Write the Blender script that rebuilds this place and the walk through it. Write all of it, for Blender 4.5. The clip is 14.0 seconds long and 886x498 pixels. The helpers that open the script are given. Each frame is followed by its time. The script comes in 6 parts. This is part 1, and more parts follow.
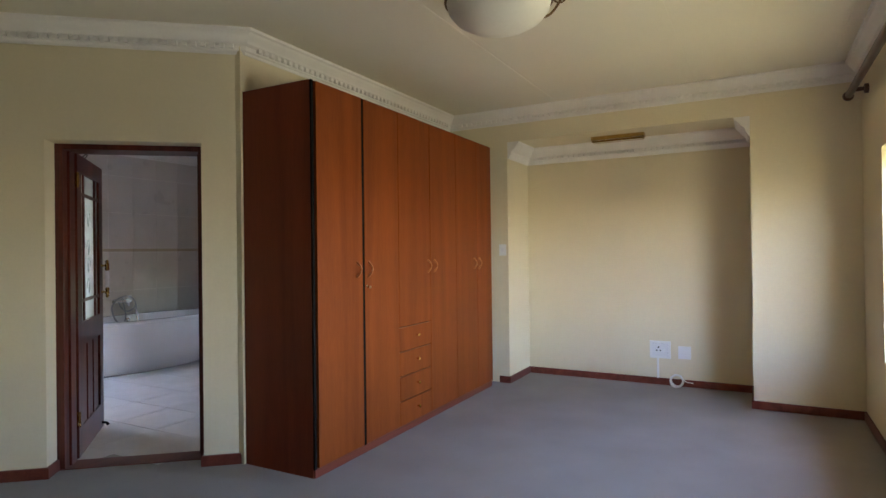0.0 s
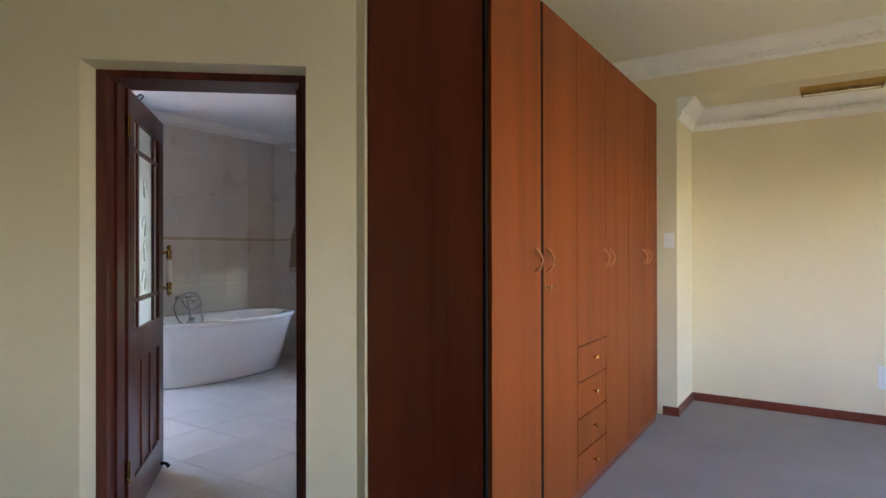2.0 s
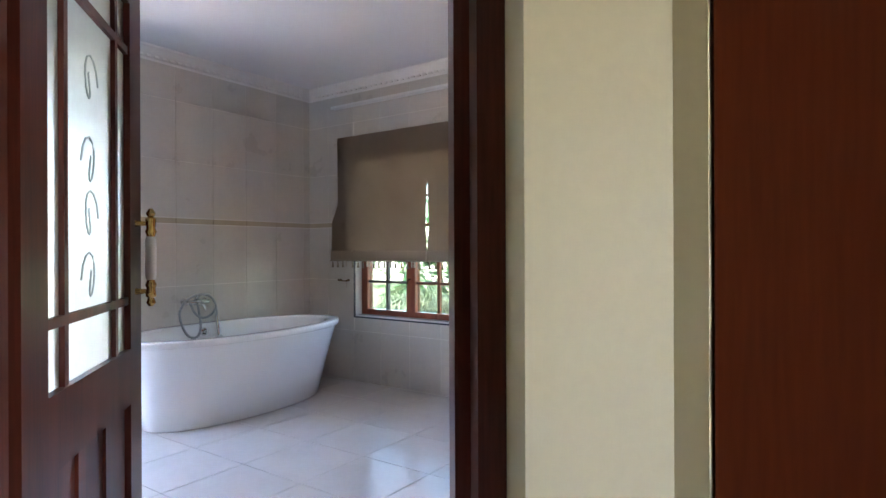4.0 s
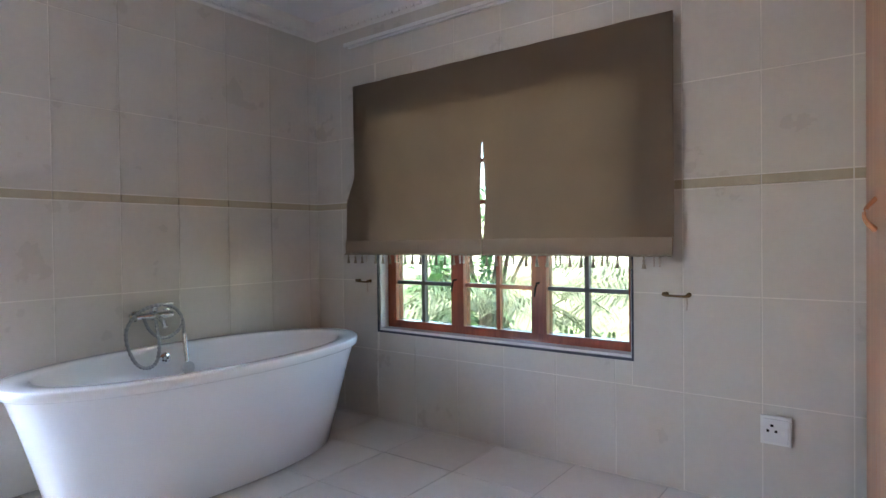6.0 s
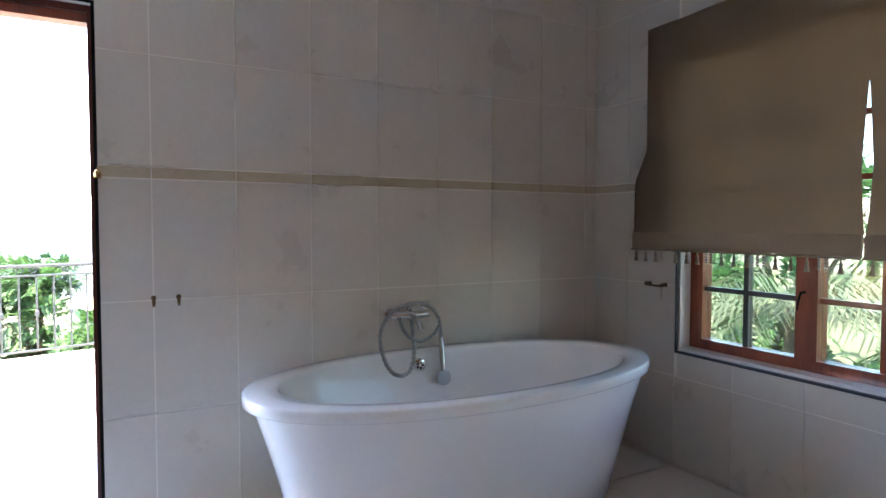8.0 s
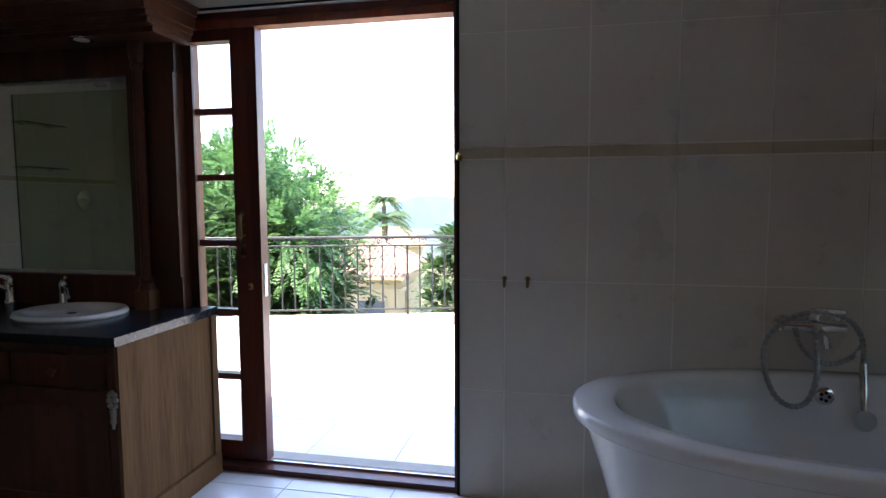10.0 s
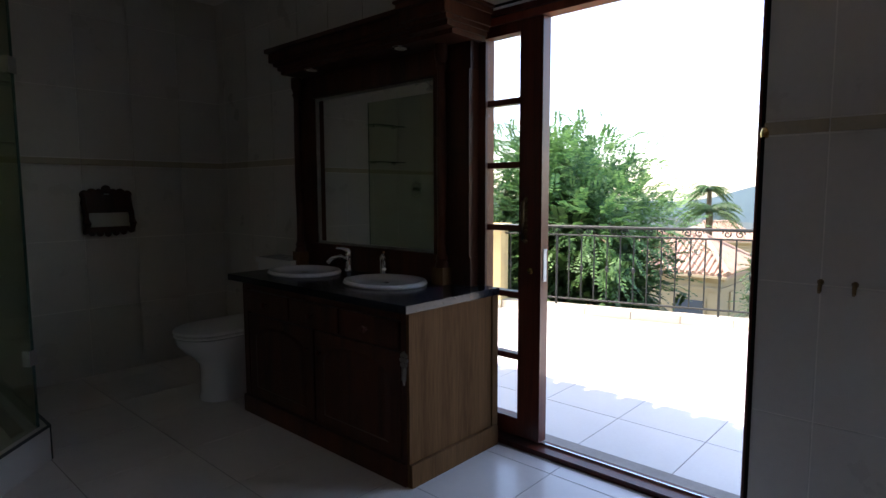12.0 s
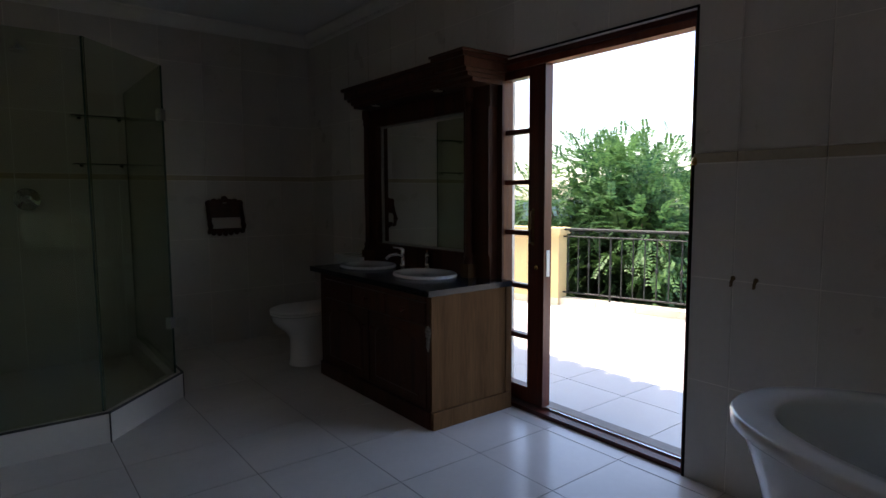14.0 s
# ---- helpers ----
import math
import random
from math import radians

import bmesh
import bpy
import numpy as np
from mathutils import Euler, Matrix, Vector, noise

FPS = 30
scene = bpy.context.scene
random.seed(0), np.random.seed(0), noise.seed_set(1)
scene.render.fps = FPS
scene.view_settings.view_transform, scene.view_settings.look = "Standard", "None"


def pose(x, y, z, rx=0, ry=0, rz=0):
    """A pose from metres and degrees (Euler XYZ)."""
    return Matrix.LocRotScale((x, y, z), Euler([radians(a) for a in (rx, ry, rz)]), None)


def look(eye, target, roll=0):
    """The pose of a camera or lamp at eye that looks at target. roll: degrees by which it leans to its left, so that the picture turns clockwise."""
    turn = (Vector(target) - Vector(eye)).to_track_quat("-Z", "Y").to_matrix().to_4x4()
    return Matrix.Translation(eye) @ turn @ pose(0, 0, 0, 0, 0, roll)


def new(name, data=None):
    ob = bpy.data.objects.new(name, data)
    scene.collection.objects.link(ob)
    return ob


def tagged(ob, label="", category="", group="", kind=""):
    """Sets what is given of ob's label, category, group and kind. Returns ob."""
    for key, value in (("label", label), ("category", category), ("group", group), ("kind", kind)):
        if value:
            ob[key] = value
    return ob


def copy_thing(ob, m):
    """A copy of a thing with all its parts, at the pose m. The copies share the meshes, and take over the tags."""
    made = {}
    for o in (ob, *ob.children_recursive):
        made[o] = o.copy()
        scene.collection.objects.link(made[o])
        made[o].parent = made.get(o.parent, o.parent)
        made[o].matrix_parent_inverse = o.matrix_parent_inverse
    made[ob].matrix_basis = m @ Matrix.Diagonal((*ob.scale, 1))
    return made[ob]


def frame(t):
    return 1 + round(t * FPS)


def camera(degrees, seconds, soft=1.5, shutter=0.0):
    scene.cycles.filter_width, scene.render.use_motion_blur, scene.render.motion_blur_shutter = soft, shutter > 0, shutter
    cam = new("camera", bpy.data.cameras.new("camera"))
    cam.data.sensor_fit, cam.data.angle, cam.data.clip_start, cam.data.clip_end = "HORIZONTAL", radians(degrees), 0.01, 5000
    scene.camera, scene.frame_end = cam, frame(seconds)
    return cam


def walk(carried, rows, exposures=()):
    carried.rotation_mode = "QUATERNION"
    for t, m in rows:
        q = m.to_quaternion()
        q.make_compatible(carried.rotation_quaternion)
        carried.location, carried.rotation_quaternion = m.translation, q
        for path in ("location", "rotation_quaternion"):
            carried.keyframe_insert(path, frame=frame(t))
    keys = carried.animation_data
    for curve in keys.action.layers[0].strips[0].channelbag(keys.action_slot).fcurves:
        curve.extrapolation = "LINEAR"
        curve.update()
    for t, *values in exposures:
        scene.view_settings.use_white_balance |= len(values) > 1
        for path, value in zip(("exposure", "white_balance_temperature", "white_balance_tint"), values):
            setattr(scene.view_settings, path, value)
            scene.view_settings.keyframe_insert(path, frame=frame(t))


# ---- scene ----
cam = camera(74.8, 14.0)
PATH = [
    (0, (0.089, -0.323, 1.345), (-0.87, 1.432, 1.355), -0.7),
    (0.5, (-0.179, -0.15, 1.341), (-1.188, 1.577, 1.343), -0.6),
    (1, (-0.469, 0.035, 1.31), (-1.539, 1.725, 1.313), -0.5),
    (1.5, (-0.814, 0.229, 1.3), (-1.909, 1.902, 1.306), -0.4),
    (2, (-1.198, 0.464, 1.279), (-2.303, 2.131, 1.285), -0.1),
    (2.5, (-1.607, 0.663, 1.243), (-2.720, 2.324, 1.247), -0.1),
    (3, (-2.018, 0.891, 1.214), (-3.127, 2.555, 1.222), -0.0),
    (5.3, (-3.341, 2.179, 1.171), (-4.542, 3.778, 1.157), -0.6),
    (5.5, (-3.446, 2.263, 1.167), (-4.641, 3.867, 1.15), -0.5),
    (6, (-3.691, 2.516, 1.171), (-4.895, 4.112, 1.142), -0.7),
    (6.5, (-3.943, 2.674, 1.171), (-5.192, 4.236, 1.134), -0.7),
    (7, (-4.142, 2.797, 1.192), (-5.52, 4.246, 1.144), -0.7),
    (7.5, (-4.25, 2.898, 1.203), (-5.827, 4.127, 1.141), -0.5),
    (8, (-4.345, 2.931, 1.204), (-6.11, 3.869, 1.127), -0.0),
    (8.2, (-4.355, 2.934, 1.236), (-6.179, 3.75, 1.139), -0.3),
    (10.3, (-4.664, 3.224, 1.229), (-6.573, 2.654, 1.054), -0.1),
    (10.5, (-4.689, 3.204, 1.232), (-6.562, 2.528, 1.05), -0.1),
    (11, (-4.751, 3.172, 1.225), (-6.503, 2.225, 1.036), -0.2),
    (11.5, (-4.784, 3.213, 1.213), (-6.387, 2.033, 1.018), -0.2),
    (12, (-4.745, 3.331, 1.209), (-6.219, 1.993, 1.016), -0.2),
    (12.5, (-4.679, 3.492, 1.22), (-6.098, 2.095, 1.028), -0.1),
    (13, (-4.647, 3.709, 1.229), (-6.002, 2.25, 1.043), -0.1),
    (13.5, (-4.6, 3.92, 1.246), (-5.872, 2.387, 1.063), -0.3),
    (14, (-4.531, 4.12, 1.267), (-5.755, 2.549, 1.081), -0.3),
]
walk(cam, [(t, look(eye, target, roll)) for t, eye, target, roll in PATH],
     [(0, 4.7, 6750, 20), (1.5, 4.9, 6750, 20), (2.5, 5.2, 6600, 20), (3, 5.4, 6550, 20), (5.3, 5.3, 6750, 18), (7.5, 5.15, 6750, 18), (8.2, 4.85, 6700, 18), (10.3, 3.1, 6800, 18), (11, 2.88, 6900, 18), (12, 2.3, 7000, 18), (13, 2.1, 7100, 18), (14, 2.1, 7100, 18)])

# ---- world, sun, large lights ----
world = bpy.data.worlds.new("sky")
scene.world = world
world.use_nodes = True
wn = world.node_tree
sky = wn.nodes.new("ShaderNodeTexSky")
sky.sky_type = "NISHITA"
sky.sun_disc = False
SUN_FROM = Vector((0.22, -0.30, 1.0)).normalized()
sky.sun_elevation = math.asin(SUN_FROM.z)
sky.sun_rotation = math.atan2(SUN_FROM.x, SUN_FROM.y)
sky.dust_density = 0.8
wn.nodes["Background"].inputs["Strength"].default_value = 0.15
wn.links.new(sky.outputs["Color"], wn.nodes["Background"].inputs["Color"])

sun = new("sun", bpy.data.lights.new("sun", "SUN"))
sun.data.energy, sun.data.angle, sun.data.color = 2.6, radians(0.5), (1.0, 0.95, 0.87)
sun.matrix_world = look(SUN_FROM * 30, (0, 0, 0))

# fill lamp in the unseen added window, standing in for the sky outside it
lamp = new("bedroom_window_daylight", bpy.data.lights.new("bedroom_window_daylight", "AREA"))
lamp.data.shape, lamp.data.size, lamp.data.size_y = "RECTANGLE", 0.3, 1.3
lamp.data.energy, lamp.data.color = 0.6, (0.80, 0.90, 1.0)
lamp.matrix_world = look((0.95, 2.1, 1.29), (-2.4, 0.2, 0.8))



# ---- helpers for meshes ----
def box(bm, lo, hi, m=None):
    """A box between two corners."""
    (a, b, c), (d, e, f) = lo, hi
    vs = [bm.verts.new(p) for p in ((a, b, c), (d, b, c), (d, e, c), (a, e, c), (a, b, f), (d, b, f), (d, e, f), (a, e, f))]
    if m is not None:
        for v in vs:
            v.co = m @ v.co
    for q in ((3, 2, 1, 0), (4, 5, 6, 7), (0, 1, 5, 4), (1, 2, 6, 5), (2, 3, 7, 6), (3, 0, 4, 7)):
        bm.faces.new([vs[i] for i in q])
    return vs


def prism(bm, pts, z0, z1):
    """A polygon of the plan, counter-clockwise, between two heights."""
    low, high = [bm.verts.new((x, y, z0)) for x, y in pts], [bm.verts.new((x, y, z1)) for x, y in pts]
    bm.faces.new(low[::-1])
    bm.faces.new(high)
    n = len(pts)
    for i in range(n):
        bm.faces.new((low[i], low[(i + 1) % n], high[(i + 1) % n], high[i]))


def rounded(bm, r=0.004, seg=2, sharp=40):
    es = [e for e in bm.edges if len(e.link_faces) == 2 and e.calc_face_angle(0) > radians(sharp)]
    bmesh.ops.bevel(bm, geom=es, offset=r, segments=seg, profile=0.5, affect="EDGES", clamp_overlap=True)
    return bm


def spin(bm, profile, n=24, centre=(0, 0, 0), axis="z", sx=1.0, sy=1.0):
    """A turned body: profile of (radius, height)."""
    rings = []
    for r, h in profile:
        ring = []
        for i in range(n):
            a = 2 * math.pi * i / n
            x, y = r * math.cos(a) * sx, r * math.sin(a) * sy
            p = {"z": (x, y, h), "x": (h, x, y), "y": (x, h, -y)}[axis]
            ring.append(bm.verts.new(Vector(centre) + Vector(p)))
        rings.append(ring)
    for a, b in zip(rings, rings[1:]):
        for i in range(n):
            bm.faces.new((a[i], a[(i + 1) % n], b[(i + 1) % n], b[i]))
    bm.faces.new(rings[0][::-1])
    bm.faces.new(rings[-1])
    return rings


def tube(bm, pts, r, n=8, closed=False):
    """A round bar along points; r may be a list."""
    pts = [Vector(p) for p in pts]
    rings = []
    up = Vector((0, 0, 1))
    count = len(pts)
    for i, p in enumerate(pts):
        a = pts[i - 1] if (i > 0 or closed) else p
        b = pts[(i + 1) % count] if (i < count - 1 or closed) else p
        d = (b - a).normalized()
        ref = up if abs(d.dot(up)) < 0.95 else Vector((1, 0, 0))
        s = d.cross(ref).normalized()
        t = s.cross(d).normalized()
        rr = r[i] if isinstance(r, (list, tuple)) else r
        rings.append([bm.verts.new(p + (s * math.cos(2 * math.pi * k / n) + t * math.sin(2 * math.pi * k / n)) * rr) for k in range(n)])
    pairs = list(zip(rings, rings[1:])) + ([(rings[-1], rings[0])] if closed else [])
    for a, b in pairs:
        for k in range(n):
            bm.faces.new((a[k], a[(k + 1) % n], b[(k + 1) % n], b[k]))
    if not closed:
        bm.faces.new(rings[0][::-1])
        bm.faces.new(rings[-1])


BASE = {}      # where each thing stands: its parts are drawn in metres of the place
SUB = True


def part(name, bm, material, parent=None, label="", smooth=None):
    """Links a bmesh as one mesh object under a thing or a part."""
    bmesh.ops.recalc_face_normals(bm, faces=bm.faces)
    base = BASE.get(parent.name) if parent is not None else None
    if base is not None:
        bm.transform(base.inverted())
    me = bpy.data.meshes.new(name)
    bm.to_mesh(me)
    bm.free()
    me.materials.append(material)
    ob = new(name, me)
    if smooth is not None:
        me.shade_smooth()
        if smooth < 179:
            me.set_sharp_from_angle(angle=radians(smooth))
    if parent is not None:
        ob.parent = parent
        if base is not None and SUB:
            BASE[ob.name] = base
    if label:
        tagged(ob, label)
    return ob


def thing(name, m, label, category, group="", kind=""):
    ob = new(name)
    ob.empty_display_size = 0.1
    ob.matrix_world = m
    BASE[ob.name] = m
    return tagged(ob, label, category, group, kind)


def bmn():
    return bmesh.new()


# ---- materials ----
def material(name, colour, rough=0.6, metal=0.0, var=0.12, scale=3.0, fine=60.0, bump=0.1, bump_scale=120.0, stretch=(1, 1, 1), spec=0.5, rand=0.0, coat=0.0, rough_var=0.08, dist=0.002):
    """A surface with colour variation at two scales, uneven gloss and fine relief, in metres."""
    mt = bpy.data.materials.new(name)
    mt.use_nodes = True
    nt = mt.node_tree
    p = nt.nodes["Principled BSDF"]
    L = nt.links.new
    co = nt.nodes.new("ShaderNodeTexCoord")
    mp = nt.nodes.new("ShaderNodeMapping")
    mp.inputs["Scale"].default_value = stretch
    geo = nt.nodes.new("ShaderNodeNewGeometry")
    L(geo.outputs["Position"], mp.inputs["Vector"])

    def noise_tex(s, detail):
        n = nt.nodes.new("ShaderNodeTexNoise")
        n.inputs["Scale"].default_value, n.inputs["Detail"].default_value = s, detail
        L(mp.outputs["Vector"], n.inputs["Vector"])
        return n
    big, small = noise_tex(scale, 5), noise_tex(fine, 3)
    add = nt.nodes.new("ShaderNodeMath")
    add.operation = "MULTIPLY_ADD"
    add.inputs[1].default_value = 0.45
    L(small.outputs["Fac"], add.inputs[0])
    L(big.outputs["Fac"], add.inputs[2])
    val = add
    if rand:
        info = nt.nodes.new("ShaderNodeObjectInfo")
        r = nt.nodes.new("ShaderNodeMath")
        r.operation = "MULTIPLY_ADD"
        r.inputs[1].default_value = rand
        L(info.outputs["Random"], r.inputs[0])
        L(add.outputs[0], r.inputs[2])
        val = r
    rng = nt.nodes.new("ShaderNodeMapRange")
    rng.inputs["From Min"].default_value, rng.inputs["From Max"].default_value = 0.4, 1.05 + rand
    rng.inputs["To Min"].default_value, rng.inputs["To Max"].default_value = 1 - var, 1 + var
    L(val.outputs[0], rng.inputs["Value"])
    mix = nt.nodes.new("ShaderNodeVectorMath")
    mix.operation = "SCALE"
    mix.inputs[0].default_value = colour
    L(rng.outputs[0], mix.inputs["Scale"])
    L(mix.outputs[0], p.inputs["Base Color"])
    rr = nt.nodes.new("ShaderNodeMapRange")
    rr.inputs["To Min"].default_value, rr.inputs["To Max"].default_value = max(0.02, rough - rough_var), min(1, rough + rough_var)
    L(big.outputs["Fac"], rr.inputs["Value"])
    L(rr.outputs[0], p.inputs["Roughness"])
    p.inputs["Metallic"].default_value = metal
    p.inputs["Specular IOR Level"].default_value = spec
    p.inputs["Coat Weight"].default_value = coat
    p.inputs["Coat Roughness"].default_value = 0.08
    if bump:
        bn = noise_tex(bump_scale, 4)
        b = nt.nodes.new("ShaderNodeBump")
        b.inputs["Strength"].default_value, b.inputs["Distance"].default_value = bump, dist
        L(bn.outputs["Fac"], b.inputs["Height"])
        L(b.outputs["Normal"], p.inputs["Normal"])
    return mt


def wood(name, dark, light, rough=0.4, along="z", coat=0.3, ring=1.0, bump=0.08, spec=0.22):
    """Straight-grained timber, the grain running along an axis of the world."""
    mt = bpy.data.materials.new(name)
    mt.use_nodes = True
    nt = mt.node_tree
    p = nt.nodes["Principled BSDF"]
    L = nt.links.new
    geo = nt.nodes.new("ShaderNodeNewGeometry")
    mp = nt.nodes.new("ShaderNodeMapping")
    mp.inputs["Scale"].default_value = {"x": (0.06, 1, 1), "y": (1, 0.06, 1), "z": (1, 1, 0.06)}[along]
    L(geo.outputs["Position"], mp.inputs["Vector"])
    info = nt.nodes.new("ShaderNodeObjectInfo")
    shift = nt.nodes.new("ShaderNodeVectorMath")
    shift.operation = "ADD"
    sc = nt.nodes.new("ShaderNodeMath")
    sc.operation = "MULTIPLY"
    sc.inputs[1].default_value = 7.0
    L(info.outputs["Random"], sc.inputs[0])
    L(mp.outputs[0], shift.inputs[0])
    L(sc.outputs[0], shift.inputs[1])
    n1 = nt.nodes.new("ShaderNodeTexNoise")
    n1.inputs["Scale"].default_value, n1.inputs["Detail"].default_value, n1.inputs["Distortion"].default_value = 9 * ring, 6, 1.2
    n2 = nt.nodes.new("ShaderNodeTexNoise")
    n2.inputs["Scale"].default_value, n2.inputs["Detail"].default_value = 130, 4
    L(shift.outputs[0], n1.inputs["Vector"])
    L(shift.outputs[0], n2.inputs["Vector"])
    m = nt.nodes.new("ShaderNodeMath")
    m.operation = "MULTIPLY_ADD"
    m.inputs[1].default_value = 0.5
    L(n2.outputs["Fac"], m.inputs[0])
    L(n1.outputs["Fac"], m.inputs[2])
    ramp = nt.nodes.new("ShaderNodeValToRGB")
    ramp.color_ramp.elements[0].position, ramp.color_ramp.elements[0].color = 0.5, (*dark, 1)
    ramp.color_ramp.elements[1].position, ramp.color_ramp.elements[1].color = 0.95, (*light, 1)
    L(m.outputs[0], ramp.inputs["Fac"])
    L(ramp.outputs["Color"], p.inputs["Base Color"])
    p.inputs["Roughness"].default_value = rough
    p.inputs["Coat Weight"].default_value = coat
    p.inputs["Coat Roughness"].default_value = 0.15
    p.inputs["Specular IOR Level"].default_value = spec
    b = nt.nodes.new("ShaderNodeBump")
    b.inputs["Strength"].default_value, b.inputs["Distance"].default_value = bump, 0.001
    L(n2.outputs["Fac"], b.inputs["Height"])
    L(b.outputs["Normal"], p.inputs["Normal"])
    return mt


def glass(name, tint=(1, 1, 1), rough=0.0, alpha=0.12):
    """Thin clear glazing: mostly see-through, with a glossy film."""
    mt = bpy.data.materials.new(name)
    mt.use_nodes = True
    nt = mt.node_tree
    nt.nodes.remove(nt.nodes["Principled BSDF"])
    out = nt.nodes["Material Output"]
    tr = nt.nodes.new("ShaderNodeBsdfTransparent")
    tr.inputs["Color"].default_value = (*tint, 1)
    gl = nt.nodes.new("ShaderNodeBsdfGlossy")
    gl.inputs["Roughness"].default_value = rough
    lw = nt.nodes.new("ShaderNodeLayerWeight")
    pw = nt.nodes.new("ShaderNodeMath")
    pw.operation = "POWER"
    pw.inputs[1].default_value = 4.0
    nt.links.new(lw.outputs["Facing"], pw.inputs[0])
    fr = nt.nodes.new("ShaderNodeMapRange")
    fr.inputs["To Min"].default_value, fr.inputs["To Max"].default_value = 0.035, 0.75
    nt.links.new(pw.outputs[0], fr.inputs["Value"])
    mx = nt.nodes.new("ShaderNodeMixShader")
    nt.links.new(fr.outputs[0], mx.inputs["Fac"])
    nt.links.new(tr.outputs[0], mx.inputs[1])
    nt.links.new(gl.outputs[0], mx.inputs[2])
    nt.links.new(mx.outputs[0], out.inputs["Surface"])
    return mt


CREAM = material("cream_wall_paint", (0.72, 0.64, 0.45), 0.55, var=0.05, scale=1.2, bump=0.25, bump_scale=90, dist=0.0015)
CEILING = material("ceiling_paint", (0.76, 0.72, 0.60), 0.7, var=0.04, scale=1.0, bump=0.12, bump_scale=70)
WHITE_CEILING = material("white_ceiling_paint", (0.80, 0.80, 0.80), 0.7, var=0.03, scale=1.0, bump=0.1, bump_scale=70)
PLASTER = material("white_plaster_moulding", (0.80, 0.78, 0.74), 0.6, var=0.05, scale=6, bump=0.1)
CARPET = material("grey_carpet", (0.285, 0.268, 0.255), 0.95, var=0.12, scale=2.0, fine=500, bump=0.9, bump_scale=650, spec=0.1, dist=0.004)
SKIRTING = wood("dark_red_skirting_wood", (0.10, 0.022, 0.014), (0.18, 0.045, 0.028), 0.35, "y")
FRAME_WOOD = wood("mahogany_frame_wood", (0.055, 0.012, 0.008), (0.125, 0.028, 0.016), 0.35, "z", 0.3)
ROBE_FRONT = wood("cherry_veneer", (0.150, 0.030, 0.0042), (0.235, 0.053, 0.008), 0.5, "z", 0.0, 0.45, 0.03, 0.16)
ROBE_SIDE = wood("dark_cherry_veneer", (0.135, 0.023, 0.006), (0.205, 0.037, 0.010), 0.45, "z", 0.04, 0.7, 0.03)
BLACK = material("black_parts_and_gap_shade", (0.010, 0.008, 0.007), 0.8, bump=0, spec=0.05)
FLOOR_GROUT = material("grey_floor_grout", (0.30, 0.28, 0.25), 0.9, var=0.2, scale=5, bump=0.4, bump_scale=200)
GROUT = material("pale_wall_grout", (0.76, 0.72, 0.65), 0.9, var=0.12, scale=5, bump=0.4, bump_scale=200)
WALL_TILE = material("beige_wall_tile", (0.60, 0.56, 0.50), 0.30, var=0.06, scale=5, fine=40, bump=0.05, bump_scale=40, rand=0.22)
TRIM_TILE = material("ochre_border_tile", (0.46, 0.39, 0.27), 0.35, var=0.15, scale=8, bump=0.1, rand=0.2)
FLOOR_TILE = material("cream_floor_tile", (0.71, 0.675, 0.63), 0.20, var=0.07, scale=4, fine=30, bump=0.04, bump_scale=30, rand=0.2)
TERRACE_TILE = material("pale_terrace_tile", (0.62, 0.60, 0.56), 0.5, var=0.08, scale=3, bump=0.15, rand=0.2)
RENDER_WALL = material("ochre_outside_plaster", (0.66, 0.50, 0.25), 0.85, var=0.08, scale=1.5, bump=0.4, bump_scale=60)
CHROME = material("chrome", (0.75, 0.76, 0.78), 0.08, 1.0, var=0.02, bump=0, rough_var=0.04)
BRASS = material("aged_brass", (0.62, 0.42, 0.16), 0.25, 1.0, var=0.15, scale=30, bump=0.05)
TUB = material("white_bath_acrylic", (0.85, 0.86, 0.855), 0.15, var=0.02, scale=2, bump=0, coat=0.5)
CERAMIC = material("white_ceramic", (0.80, 0.80, 0.80), 0.12, var=0.02, scale=3, bump=0, coat=0.5)
BLIND_CLOTH = material("taupe_blind_cloth", (0.295, 0.222, 0.160), 0.85, var=0.08, scale=4, fine=400, bump=0.5, bump_scale=700, spec=0.1, dist=0.001)
CLEAR = glass("clear_glass")
PLASTIC = material("white_plastic", (0.78, 0.78, 0.76), 0.35, var=0.03, scale=10, bump=0)

# ---- plan ----
H_BED, H_BATH = 2.775, 2.695
DA, DB = Vector((-3.722, 1.607)), Vector((-3.033, 2.184))     # edges of the door opening, bedroom side
DD = (DB - DA).normalized()
DN = Vector((-DD.y, DD.x))                                     # towards the bathroom
DOOR_W = (DB - DA).length
C0 = DA - DD * 0.5
D0 = DB + DD * ((-2.825 - DB.x) / DD.x)
TX, WY, SY = -6.93, 5.32, -0.94                                # bath wall, window wall, shower wall


